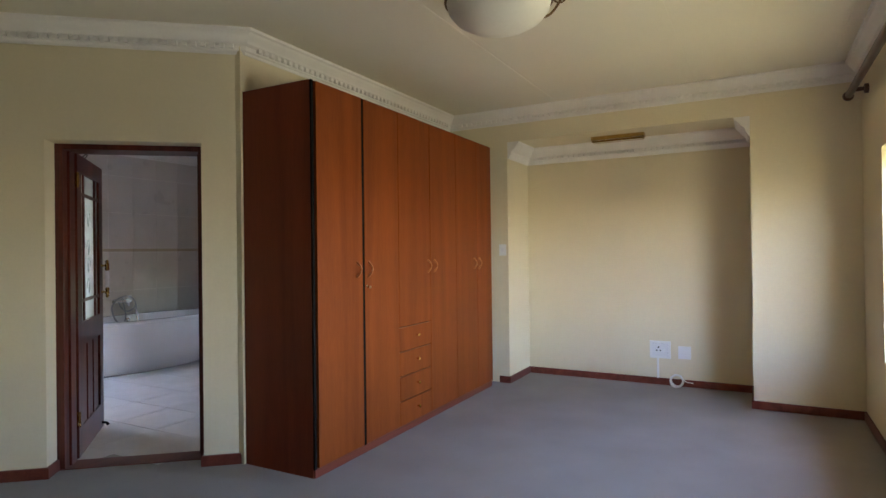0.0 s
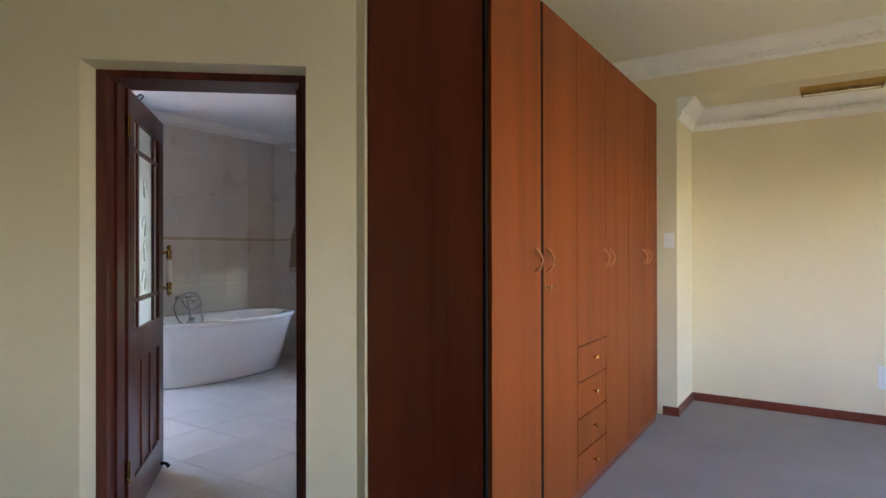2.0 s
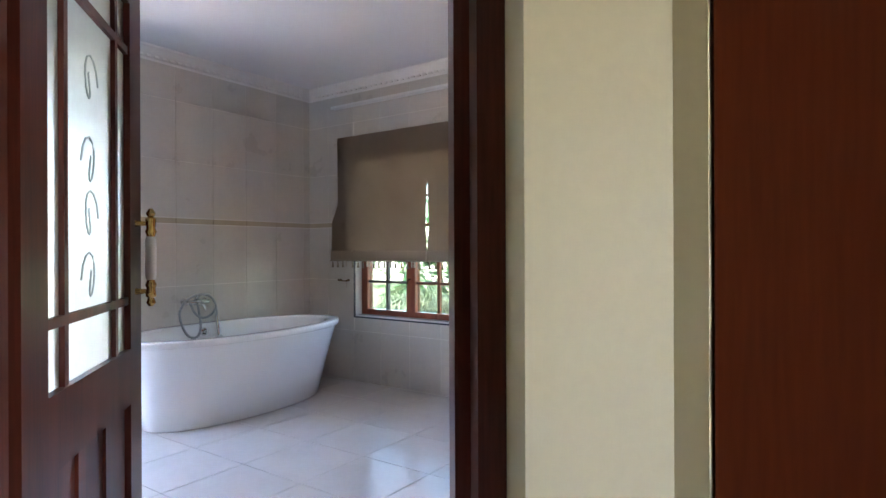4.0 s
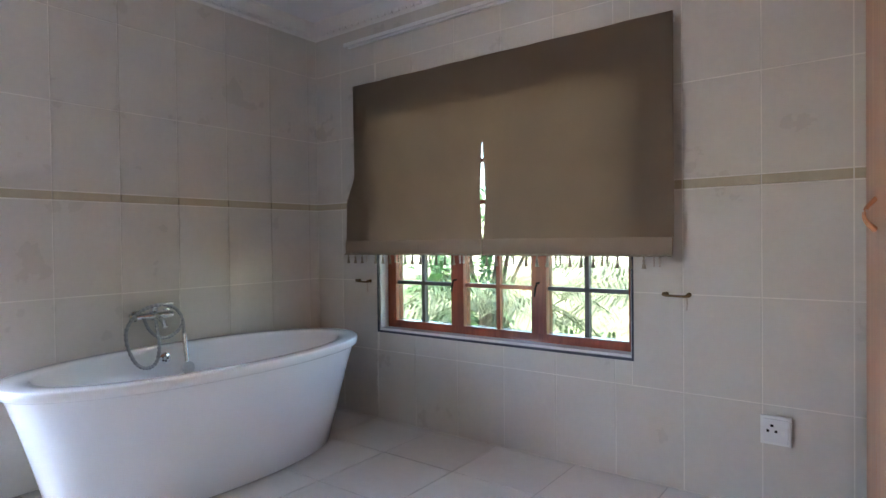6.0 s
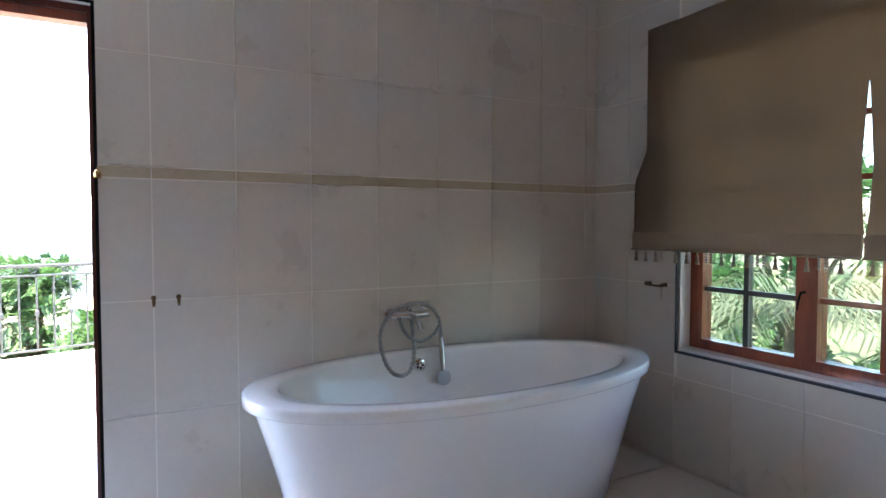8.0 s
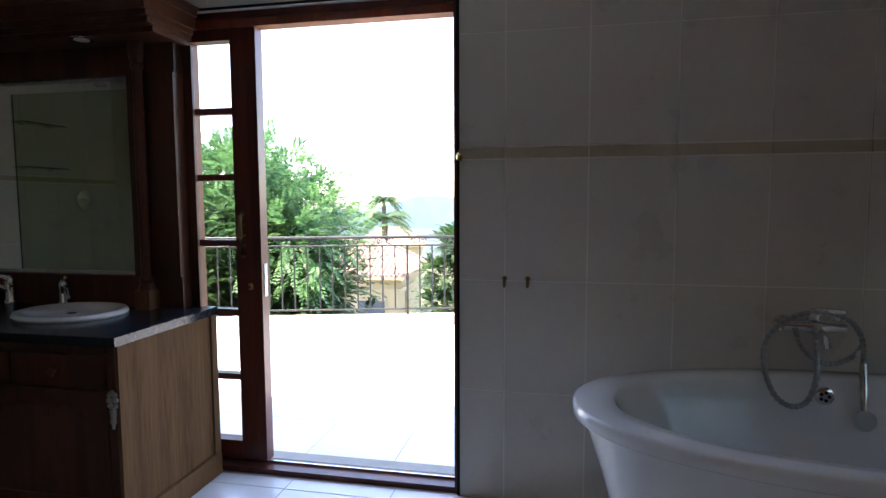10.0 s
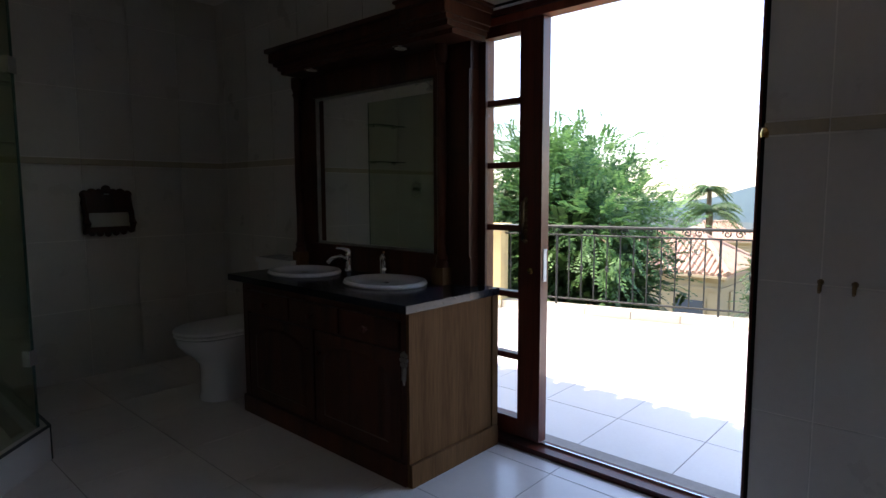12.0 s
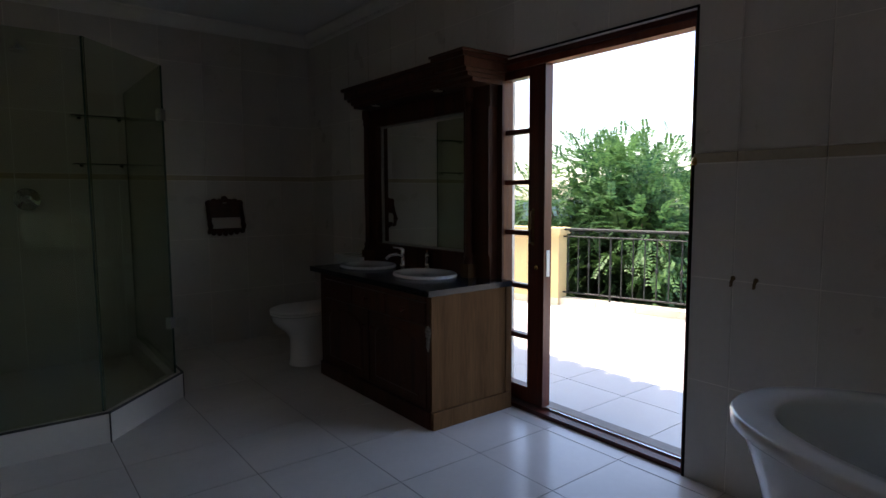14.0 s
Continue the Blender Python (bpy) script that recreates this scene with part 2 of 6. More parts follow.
def wall(name, p0, p1, t, z0, z1, mt, label, openings=()):
    """A wall whose face runs from p0 to p1, with its thickness to the left; openings (u0, u1, z0, z1)."""
    p0, p1 = Vector(p0), Vector(p1)
    d = (p1 - p0).normalized()
    n = Vector((-d.y, d.x))
    m = Matrix(((d.x, n.x, 0, p0.x), (d.y, n.y, 0, p0.y), (0, 0, 1, 0), (0, 0, 0, 1)))
    us = sorted({0.0, (p1 - p0).length, *[o[0] for o in openings], *[o[1] for o in openings]})
    bm = bmn()
    for a, b in zip(us, us[1:]):
        zs = z0
        for o in sorted((o for o in openings if o[0] <= a + 1e-6 and o[1] >= b - 1e-6), key=lambda o: o[2]):
            if o[2] > zs:
                box(bm, (a, 0, zs), (b, t, o[2]), m)
            zs = o[3]
        if zs < z1:
            box(bm, (a, 0, zs), (b, t, z1), m)
    ob = part(name, bm, mt)
    return tagged(ob, label, "wall", kind="structure")


# bedroom shell
wall("wall_door", D0, C0, -0.32, -0.1, H_BED, CREAM, "cream painted diagonal wall with the bathroom doorway",
     [(0.0 + (D0 - DB).length, (D0 - DA).length, -0.1, 2.06)])
wall("wall_wardrobe", (-2.825, 5.5), (-2.825, 2.32), -0.22, -0.1, H_BED, CREAM, "cream painted wall behind the wardrobe")
wall("wall_north", (0.80, 5.19), (-2.825, 5.19), -0.59, -0.1, H_BED, CREAM, "cream painted wall with a wide alcove opening",
     [(0.77, 2.964, -0.1, 2.46)])
wall("wall_alcove", (0.3, 5.78), (-2.5, 5.78), -0.2, -0.1, H_BED, CREAM, "cream painted back wall of the alcove")
# the first opening is unseen, added to let daylight reach the door wall
wall("wall_east", (0.80, -3.2), (0.80, 5.78), -0.25, -0.1, H_BED, CREAM, "cream painted window wall of the bedroom",
     [(4.8, 5.8, 0.58, 2.0), (6.45, 7.6, 0.58, 2.0)])
wall("wall_south", (-4.3, -3.2), (0.80, -3.2), -0.2, -0.1, H_BED, CREAM, "cream painted bedroom end wall")
wall("wall_west", (C0.x, C0.y), (C0.x, -3.2), -0.2, -0.1, H_BED, CREAM, "cream painted bedroom side wall")

# bathroom shell
SD0, SD1 = 1.500, 2.806                                          # sliding door opening
wall("wall_bath", (TX + 0.0075, WY), (TX + 0.0075, SY), -0.2275, -0.1, H_BATH, GROUT, "tiled bathroom wall with the terrace door", [(WY - SD1, WY - SD0, -0.1, 2.05)])
wall("wall_window", (-2.98, WY - 0.0075), (TX - 0.22, WY - 0.0075), -0.2475, -0.1, H_BATH, GROUT, "tiled bathroom window wall", [(-2.98 + 4.655, -2.98 + 6.335, 0.585, 2.05)])
wall("wall_shower", (TX - 0.22, SY + 0.0075), (-4.1, SY + 0.0075), -0.2075, -0.1, H_BATH, GROUT, "tiled bathroom wall behind shower and toilet")

bm = bmn()
prism(bm, [(C0.x - 0.3, -3.4), (1.05, -3.4), (1.05, 6.0), (-2.98, 6.0), (-2.98, D0.y + 0.1), (C0.x - 0.3, C0.y)], H_BED, H_BED + 0.15)
tagged(part("ceiling", bm, CEILING), "cream painted bedroom ceiling boards", "ceiling", kind="structure")
bm = bmn()
prism(bm, [(-7.15, -1.14), (C0.x - 0.1, -1.14), (C0.x - 0.1, C0.y + 0.1), (-2.99, D0.y + 0.15), (-2.99, 5.56), (-7.15, 5.56)], H_BATH, H_BATH + 0.08)
tagged(part("ceiling_bathroom", bm, WHITE_CEILING), "white painted bathroom ceiling", "ceiling", kind="structure")
bm = bmn()
i0, i1 = DA + DN * 0.14, DB + DN * 0.14
prism(bm, [(C0.x, -3.2), (0.8, -3.2), (0.8, 5.8), (-2.825, 5.8), (-2.825, D0.y), tuple(DB), tuple(i1), tuple(i0), tuple(DA), tuple(C0)], -0.1, 0.0)
tagged(part("floor", bm, CARPET), "grey short-pile bedroom carpet", "carpet", kind="structure")
bm = bmn()
prism(bm, [(TX - 0.25, SY - 0.2), (C0.x, SY - 0.2), (C0.x, 1.25), tuple(i0), tuple(i1), (-2.9, D0.y + 0.15), (-2.9, WY + 0.24), (TX - 0.25, WY + 0.24)], -0.12, -0.002)
bath_floor = tagged(part("floor_bathroom", bm, FLOOR_GROUT), "cream tiled bathroom floor", "tiled floor", kind="structure")

# ---- mouldings ----
def moulding(name, path, profile, mt, label, category, closed=False, inward=1, parent=None):
    """A profile of (out from wall, height) run along a path of the plan with mitred corners."""
    pts = [Vector(p) for p in path]
    n = len(pts)
    bm = bmn()
    rings = []
    for i, p in enumerate(pts):
        a = (p - pts[i - 1]).normalized() if (i or closed) else None
        b = (pts[(i + 1) % n] - p).normalized() if (i < n - 1 or closed) else None
        a, b = a or b, b or a
        na, nb = Vector((-a.y, a.x)) * inward, Vector((-b.y, b.x)) * inward
        m = (na + nb)
        m = m / max(0.15, m.dot(na))
        rings.append([bm.verts.new((p.x + m.x * o, p.y + m.y * o, h)) for o, h in profile])
    k = len(profile)
    pairs = list(zip(rings, rings[1:])) + ([(rings[-1], rings[0])] if closed else [])
    for r, s in pairs:
        for j in range(k):
            bm.faces.new((r[j], r[(j + 1) % k], s[(j + 1) % k], s[j]))
    if not closed:
        bm.faces.new(rings[0])
        bm.faces.new(rings[-1][::-1])
    ob = part(name, bm, mt, parent, smooth=30)
    if parent is None:
        tagged(ob, label, category, kind="structure")
    return ob


def dentils(parent, runs, z0, z1, out0, out1, pitch, width, mt):
    """Small blocks along straight runs (start, end, towards the room)."""
    bm = bmn()
    for a, b, nrm in runs:
        a, b, nrm = Vector(a), Vector(b), Vector(nrm)
        d = (b - a).normalized()
        for i in range(int((b - a).length / pitch)):
            c = a + d * (pitch * (i + 0.5))
            m = Matrix(((d.x, nrm.x, 0, c.x), (d.y, nrm.y, 0, c.y), (0, 0, 1, 0), (0, 0, 0, 1)))
            box(bm, (-width / 2, out0, z0), (width / 2, out1, z1), m)
    ob = part("dentils", bm, mt, parent)
    ob["kind"] = "stuff"
    return ob


CORNICE = [(-0.009, 2.635), (0.010, 2.635), (0.014, 2.650), (0.025, 2.658), (0.027, 2.684), (0.051, 2.696), (0.064, 2.718), (0.085, 2.733), (0.098, 2.752), (0.115, 2.760), (0.119, 2.779), (-0.009, 2.779)]
bed_path = [(0.80, 5.19), (-2.825, 5.19), tuple(D0), tuple(C0), (C0.x, -3.2), (0.80, -3.2)]
co = moulding("cornice", bed_path, CORNICE, PLASTER, "white plaster cornice with a row of dentils round the bedroom", "cornice", closed=True, inward=1)
dentils(co, [((0.72, 5.19), (-2.75, 5.19), (0, -1)), ((-2.825, 5.11), (-2.825, D0.y + 0.05), (1, 0)), (tuple(D0 - DD * 0.05), tuple(C0), tuple(-DN))],
        2.664, 2.690, 0.020, 0.050, 0.056, 0.03, PLASTER)
ALC = [(-0.01, 2.29), (0.012, 2.29), (0.02, 2.315), (0.035, 2.33), (0.037, 2.36), (0.07, 2.385), (0.095, 2.42), (0.12, 2.44), (0.125, 2.459), (-0.01, 2.459)]
co = moulding("cornice_alcove", [(0.03, 5.20), (0.03, 5.78), (-2.164, 5.78), (-2.164, 5.20)], ALC, PLASTER, "white plaster cornice with dentils inside the alcove", "cornice", inward=1)
dentils(co, [((-0.05, 5.78), (-2.1, 5.78), (0, -1))], 2.332, 2.36, 0.03, 0.06, 0.056, 0.03, PLASTER)
BATHCO = [(-0.009, 2.600), (0.012, 2.600), (0.015, 2.615), (0.025, 2.622), (0.051, 2.647), (0.072, 2.673), (0.093, 2.682), (0.098, 2.696), (-0.009, 2.696)]
P0, P1 = DA + DN * 0.32, DB + DN * 0.32
CB, DBB = C0 + DN * 0.32, Vector((-3.10, P1.y + (-3.10 - P1.x) * DD.y / DD.x))
bath_path = [(TX, WY), (TX, SY), (CB.x - 0.05, SY), (CB.x - 0.05, CB.y), tuple(P0), tuple(DBB), (-3.10, WY)]
co = moulding("cornice_bathroom", bath_path, BATHCO, PLASTER, "white moulded plaster cornice round the bathroom", "cornice", closed=True, inward=1)
dentils(co, [((TX, WY - 0.06), (TX, SY + 0.06), (1, 0)), ((TX + 0.06, WY), (-3.2, WY), (0, -1))], 2.620, 2.638, 0.015, 0.040, 0.06, 0.034, PLASTER)
wall("wall_bath_east", (CB.x - 0.05, SY), (CB.x - 0.05, CB.y + 0.02), -0.2, -0.1, H_BATH, WALL_TILE, "tiled bathroom wall beside the shower")

SK = [(-0.01, -0.01), (0.016, -0.01), (0.016, 0.056), (0.012, 0.066), (-0.01, 0.068)]
i0, i1 = DA + DN * 0.135, DB + DN * 0.135
moulding("baseboard", [tuple(i0), tuple(DA), tuple(C0), (C0.x, -3.2), (0.80, -3.2), (0.80, 5.19), (0.03, 5.19), (0.03, 5.78), (-2.164, 5.78), (-2.164, 5.19), (-2.27, 5.19)], SK, SKIRTING,
         "dark red wooden skirting board", "skirting board", inward=1)
moulding("baseboard", [(-2.83, D0.y - 0.003), tuple(DB), tuple(i1)], SK, SKIRTING, "short dark red skirting between doorway and wardrobe", "skirting board", inward=1)

# ceiling board joints
bm = bmn()
for x in (-1.62, -0.40, 0.62):
    box(bm, (x - 0.02, -3.0, H_BED - 0.004), (x + 0.02, 5.05, H_BED + 0.01))
for y in (-1.4, 1.05):
    box(bm, (-2.75, y - 0.02, H_BED - 0.003), (0.66, y + 0.02, H_BED + 0.01))
tagged(part("ceiling_trim", bm, CEILING), "flat painted strips over the ceiling board joints", "trim", kind="structure")

# trapdoor outline in the bathroom ceiling
hatch = thing("ceiling_hatch", pose(-4.6, 3.7, H_BATH), "white ceiling hatch with a dark shadow gap", "hatch")
bm = bmn()
box(bm, (-4.895, 3.38, H_BATH - 0.006), (-4.30, 3.975, H_BATH + 0.02))
part("panel", rounded(bm, 0.002, 1), WHITE_CEILING, hatch)
# the groove's shade is drawn as thin solid black strips
bm = bmn()
for a, b in (((-4.907, 3.36), (-4.897, 3.987)), ((-4.298, 3.36), (-4.288, 3.987)), ((-4.907, 3.977), (-4.288, 3.987)), ((-4.907, 3.368), (-4.288, 3.378))):
    box(bm, (*a, H_BATH - 0.003), (*b, H_BATH + 0.01))
part("gap", bm, BLACK, hatch, "dark shadow gap")

# ---- bathroom doorway ----
def along(u, v):
    """A place in the doorway: u along the wall from its hinge side, v into the bathroom."""
    p = DA + DD * u + DN * v
    return p.x, p.y


DM = Matrix(((DD.x, DN.x, 0, DA.x), (DD.y, DN.y, 0, DA.y), (0, 0, 1, 0), (0, 0, 0, 1)))
DOOR_H = 2.06
fr = thing("door_frame", pose(*along(0.42, 0.2), 0), "dark mahogany door frame set deep in the wall", "door frame")
for nm, lo, hi in (("jamb", (0.0, 0.135, -0.02), (0.045, 0.335, DOOR_H)), ("jamb", (DOOR_W - 0.044, 0.135, -0.02), (DOOR_W, 0.335, DOOR_H)), ("head", (0.045, 0.135, DOOR_H - 0.034), (DOOR_W - 0.044, 0.335, DOOR_H)),
                   ("stop", (0.045, 0.20, 0.0), (0.060, 0.275, DOOR_H - 0.034)), ("stop", (DOOR_W - 0.072, 0.235, 0.0), (DOOR_W - 0.044, 0.334, DOOR_H - 0.034))):
    bm = bmn()
    box(bm, lo, hi, DM)
    part(nm, rounded(bm, 0.004), FRAME_WOOD, fr)
bm = bmn()
box(bm, (DOOR_W - 0.046, 0.132, 0.0), (DOOR_W + 0.004, 0.137, DOOR_H - 0.004), DM)
part("edge_strip", bm, FRAME_WOOD, fr, "dark front edge of the jamb")
bm = bmn()
box(bm, (0.0, 0.128, -0.01), (DOOR_W, 0.30, 0.004), DM)
part("threshold", rounded(bm, 0.002), SKIRTING, fr)

# open door leaf: from the hinge along its own direction
LH, LF = Vector((-3.866, 1.880)), Vector((-4.474, 2.408))
ld = (LF - LH).normalized()
ln = Vector((ld.y, -ld.x))                      # towards the side that is seen
LM = Matrix(((ld.x, ln.x, 0, LH.x), (ld.y, ln.y, 0, LH.y), (0, 0, 1, 0), (0, 0, 0, 1)))
LW, LT = (LF - LH).length, 0.042
door = thing("door_1", pose(LH.x, LH.y, 0), "open mahogany door with an etched glass panel", "door", kind="structure")


def leaf(nm, lo, hi, mt=FRAME_WOOD, r=0.004, label=""):
    bm = bmn()
    box(bm, lo, hi, LM)
    return part(nm, rounded(bm, r, 2), mt, door, label)


ST = 0.115
leaf("stile", (0, -LT, 0.012), (ST, 0, 2.03))
leaf("stile", (LW - ST, -LT, 0.012), (LW, 0, 2.03))
leaf("rail", (ST, -LT, 1.91), (LW - ST, 0, 2.03))
leaf("rail", (ST, -LT, 0.74), (LW - ST, 0, 0.90))
leaf("rail", (ST, -LT, 0.012), (LW - ST, 0, 0.20))
for u in (ST + 0.10, LW - ST - 0.12):
    leaf("glazing_bar", (u, -LT + 0.008, 0.90), (u + 0.022, -0.006, 1.91), r=0.003)
for z in (1.03, 1.76):
    leaf("glazing_bar", (ST, -LT + 0.008, z), (LW - ST, -0.006, z + 0.022), r=0.003)
for k in range(3):
    w = (LW - 2 * ST) / 3
    leaf("panel", (ST + k * w + 0.022, -LT + 0.012, 0.20), (ST + (k + 1) * w - 0.022, -0.012, 0.74), r=0.008)
    if k:
        leaf("mullion", (ST + k * w - 0.022, -LT + 0.004, 0.20), (ST + k * w + 0.022, -0.004, 0.74), r=0.004)
leaf("edge_plate", (LW - 0.002, -0.032, 0.95), (LW + 0.003, -0.010, 1.15), BRASS, 0.001, "brass lock plate")

ETCHED = material("frosted_etched_glass", (0.74, 0.80, 0.80), 0.35, var=0.10, scale=14, fine=90, bump=0.3, bump_scale=60)
ETCHED.node_tree.nodes["Principled BSDF"].inputs["Transmission Weight"].default_value = 0.75
bm = bmn()
box(bm, (ST - 0.005, -LT / 2 - 0.003, 0.895), (LW - ST + 0.005, -LT / 2 + 0.003, 1.915), LM)
pane = part("pane", bm, ETCHED, door, "frosted glass etched with scrolls")
pane.visible_shadow = False
SCROLL = material("etched_line", (0.36, 0.43, 0.43), 0.4, bump=0)
mid = LW / 2
for zc, s in ((1.60, 1), (1.40, -1), (1.27, 1), (1.12, -1)):
    bm = bmn()
    pts = [LM @ Vector((mid + s * (0.06 - 0.010 * i / 2) * math.cos(i * 0.5), -LT / 2 + 0.005, zc + (0.075 - 0.0035 * i) * math.sin(i * 0.5))) for i in range(16)]
    tube(bm, pts, 0.0022, 5)
    part("scroll", bm, SCROLL, pane, "etched scroll line")

# brass pull handle with a white grip
for side in (1,):
    y0 = 0.0
    hu = LW - 0.06
    bm = bmn()
    spin(bm, [(0.004, 1.02), (0.010, 1.03), (0.006, 1.045), (0.011, 1.05), (0.009, 1.075), (0.012, 1.085), (0.008, 1.095), (0.0085, 1.235), (0.012, 1.245), (0.009, 1.255), (0.011, 1.285), (0.006, 1.29), (0.010, 1.30), (0.004, 1.315)], 12)
    for v in bm.verts:
        v.co = LM @ Vector((hu + 1.4 * v.co.x, y0 + side * 0.042 + 1.4 * v.co.y, v.co.z))
    h = part("handle", bm, BRASS, door, "brass pull handle with a white grip", smooth=50)
    bm = bmn()
    spin(bm, [(0.009, 1.10), (0.0115, 1.11), (0.012, 1.165), (0.0115, 1.22), (0.009, 1.23)], 12)
    for v in bm.verts:
        v.co = LM @ Vector((hu + 1.4 * v.co.x, y0 + side * 0.042 + 1.4 * v.co.y, v.co.z))
    part("grip", bm, CERAMIC, h, "white porcelain grip", smooth=60)
    for z in (1.065, 1.27):
        bm = bmn()
        tube(bm, [LM @ Vector((hu, y0, z)), LM @ Vector((hu, y0 + side * 0.042, z))], [0.010, 0.006], 10)
        part("post", bm, BRASS, h, smooth=60)
for z in (0.22, 1.80):
    bm = bmn()
    tube(bm, [LM @ Vector((-0.008, 0.004, z)), LM @ Vector((-0.008, 0.004, z + 0.10))], 0.008, 10)
    box(bm, (-0.002, -0.034, z), (0.001, 0.0, z + 0.10), LM)
    part("hinge", bm, BRASS, door, "brass butt hinge")
bm = bmn()
tube(bm, [LM @ Vector((0.17, 0.0, 2.032)), LM @ Vector((0.19, 0.012, 2.05)), LM @ Vector((0.23, 0.016, 2.05)), LM @ Vector((0.24, 0.0, 2.033))], 0.003, 6)
part("hook", bm, BLACK, door, "thin dark wire hook over the top edge")
bm = bmn()
tube(bm, [LM @ Vector((LW - 0.08, 0.0, 0.055)), LM @ Vector((LW - 0.08, 0.03, 0.05)), LM @ Vector((LW - 0.08, 0.045, 0.03))], [0.010, 0.009, 0.012], 10)
part("door_stop", bm, BLACK, door, "small dark rubber stop")

# ---- bedroom wardrobe ----
RX, RY0, RY1, RZ = -2.280, 2.354, 4.995, 2.387
robe = thing("wardrobe", pose(-2.57, 3.7, 0), "tall cherry veneer wardrobe with six doors and four drawers", "wardrobe")


def slab(parent, nm, lo, hi, mt, r=0.002, label="", seg=1):
    bm = bmn()
    box(bm, lo, hi)
    return part(nm, rounded(bm, r, seg), mt, parent, label)


DIV = [RY0 + 0.006, 2.822, 3.273, 3.747, 4.213, 4.654, RY1 - 0.002]
slab(robe, "side_panel", (-2.841, RY0 - 0.018, 0.0), (RX - 0.008, RY0, RZ + 0.004), ROBE_SIDE, 0.0015, "dark red veneered end panel")
# solid black strip put in for the shade of the gap
slab(robe, "edge_strip", (RX - 0.0075, RY0 - 0.0165, 0.05), (RX + 0.006, RY0 + 0.002, RZ + 0.003), BLACK, 0.001, "black strip for the shade in the gap along the end panel")
slab(robe, "side_panel", (-2.820, RY1 - 0.018, 0.0), (RX - 0.002, RY1, RZ), ROBE_SIDE)
slab(robe, "top_panel", (-2.820, RY0 + 0.001, RZ - 0.018), (RX - 0.003, RY1 - 0.019, RZ), ROBE_SIDE)
# carcass is black so the door and drawer gaps read as deep shade
slab(robe, "carcass", (-2.820, RY0 + 0.002, 0.06), (RX - 0.004, RY1 - 0.02, RZ - 0.02), BLACK)
# near-flush black fill paints the shade between the first two doors
slab(robe, "door_gap", (RX - 0.003, DIV[1] - 0.001, 0.056), (RX + 0.0165, DIV[1] + 0.026, RZ - 0.004), BLACK, 0.001, "black strip for the shade in the gap between two doors")
slab(robe, "plinth", (-2.820, RY0 - 0.012, 0.0), (RX + 0.006, RY1, 0.052), SKIRTING, 0.002, "dark red plinth")


def bow(parent, y, z, x=RX + 0.020, sgn=1, axis="z", length=0.10):
    """A small bow handle standing off the door."""
    bm = bmn()
    pts, rad = [], []
    for i in range(13):
        a = math.pi * i / 12
        pts.append((x + sgn * 0.030 * math.sin(a), y + 0.010 * math.sin(a), z - length / 2 + length * i / 12))
        rad.append(0.0035 + 0.0045 * abs(math.cos(a)) ** 2)
    tube(bm, pts, rad, 8)
    return part("handle", bm, HANDLE, parent, "copper-coloured bow handle", smooth=60)


HANDLE = material("copper_brown_handle", (0.42, 0.17, 0.08), 0.3, 0.7, var=0.1, bump=0)
handles = {0: 2.757, 1: 2.886, 2: 3.702, 3: 3.803, 4: 4.573, 5: 4.684}
for i in range(6):
    g0 = 0.004 if i != 1 else 0.027
    z0 = 0.06 if i != 2 else 0.792
    d = slab(robe, "door", (RX, DIV[i] + g0, z0), (RX + 0.018, DIV[i + 1] - (0.003 if i else 0.002), RZ - 0.004), ROBE_FRONT, 0.0025)
    bow(d, handles[i], 1.235)
for k in range(4):
    z0 = 0.06 + k * 0.183
    d = slab(robe, "drawer", (RX, DIV[2] + 0.003, z0), (RX + 0.018, DIV[3] - 0.003, z0 + 0.174), ROBE_FRONT, 0.0025)
    bm = bmn()
    spin(bm, [(0.004, 0.0), (0.005, 0.012), (0.011, 0.020), (0.012, 0.026), (0.006, 0.031)], 12, (RX + 0.018, 3.515, z0 + 0.098), "x")
    part("knob", bm, BRASS, d, "small round brass knob", smooth=50)
bm = bmn()
spin(bm, [(0.008, 0), (0.008, 0.004), (0.003, 0.005), (0.003, 0.02)], 10, (RX + 0.018, 2.862, 1.12), "x")
box(bm, (RX + 0.034, 2.852, 1.108), (RX + 0.052, 2.872, 1.122))
part("key", bm, CHROME, robe, "small metal key in its lock")
robe.matrix_world = pose(-2.562, 3.7, 0, 0, 0, 0.55)      # not quite square to the wall

# ---- bathroom wardrobe ----
BX, BY0 = -3.60, 3.05
robe2 = thing("wardrobe", pose(BX, BY0, 0), "cherry veneer wardrobe with a dark end panel in the bathroom", "wardrobe")
slab(robe2, "side_panel", (BX + 0.030, BY0 - 0.018, 0.0), (-3.105, BY0, 2.40), ROBE_SIDE, 0.0015, "dark red veneered end panel")
# black strip stands for the shaded gap beside the doors
slab(robe2, "edge_strip", (BX - 0.004, BY0 - 0.018, 0.0), (BX + 0.029, BY0 + 0.010, 2.40), BLACK, 0.001, "black strip for the shade in the gap along the end panel")
slab(robe2, "carcass", (BX + 0.024, BY0 + 0.011, 0.0), (-3.105, WY - 0.016, 2.39), BLACK)
# cherry veneer made paler for the window light on these doors
LIT_CHERRY = wood("window_lit_cherry_veneer", (0.40, 0.16, 0.075), (0.58, 0.27, 0.14), 0.35, "z", 0.3, 0.8, 0.03)
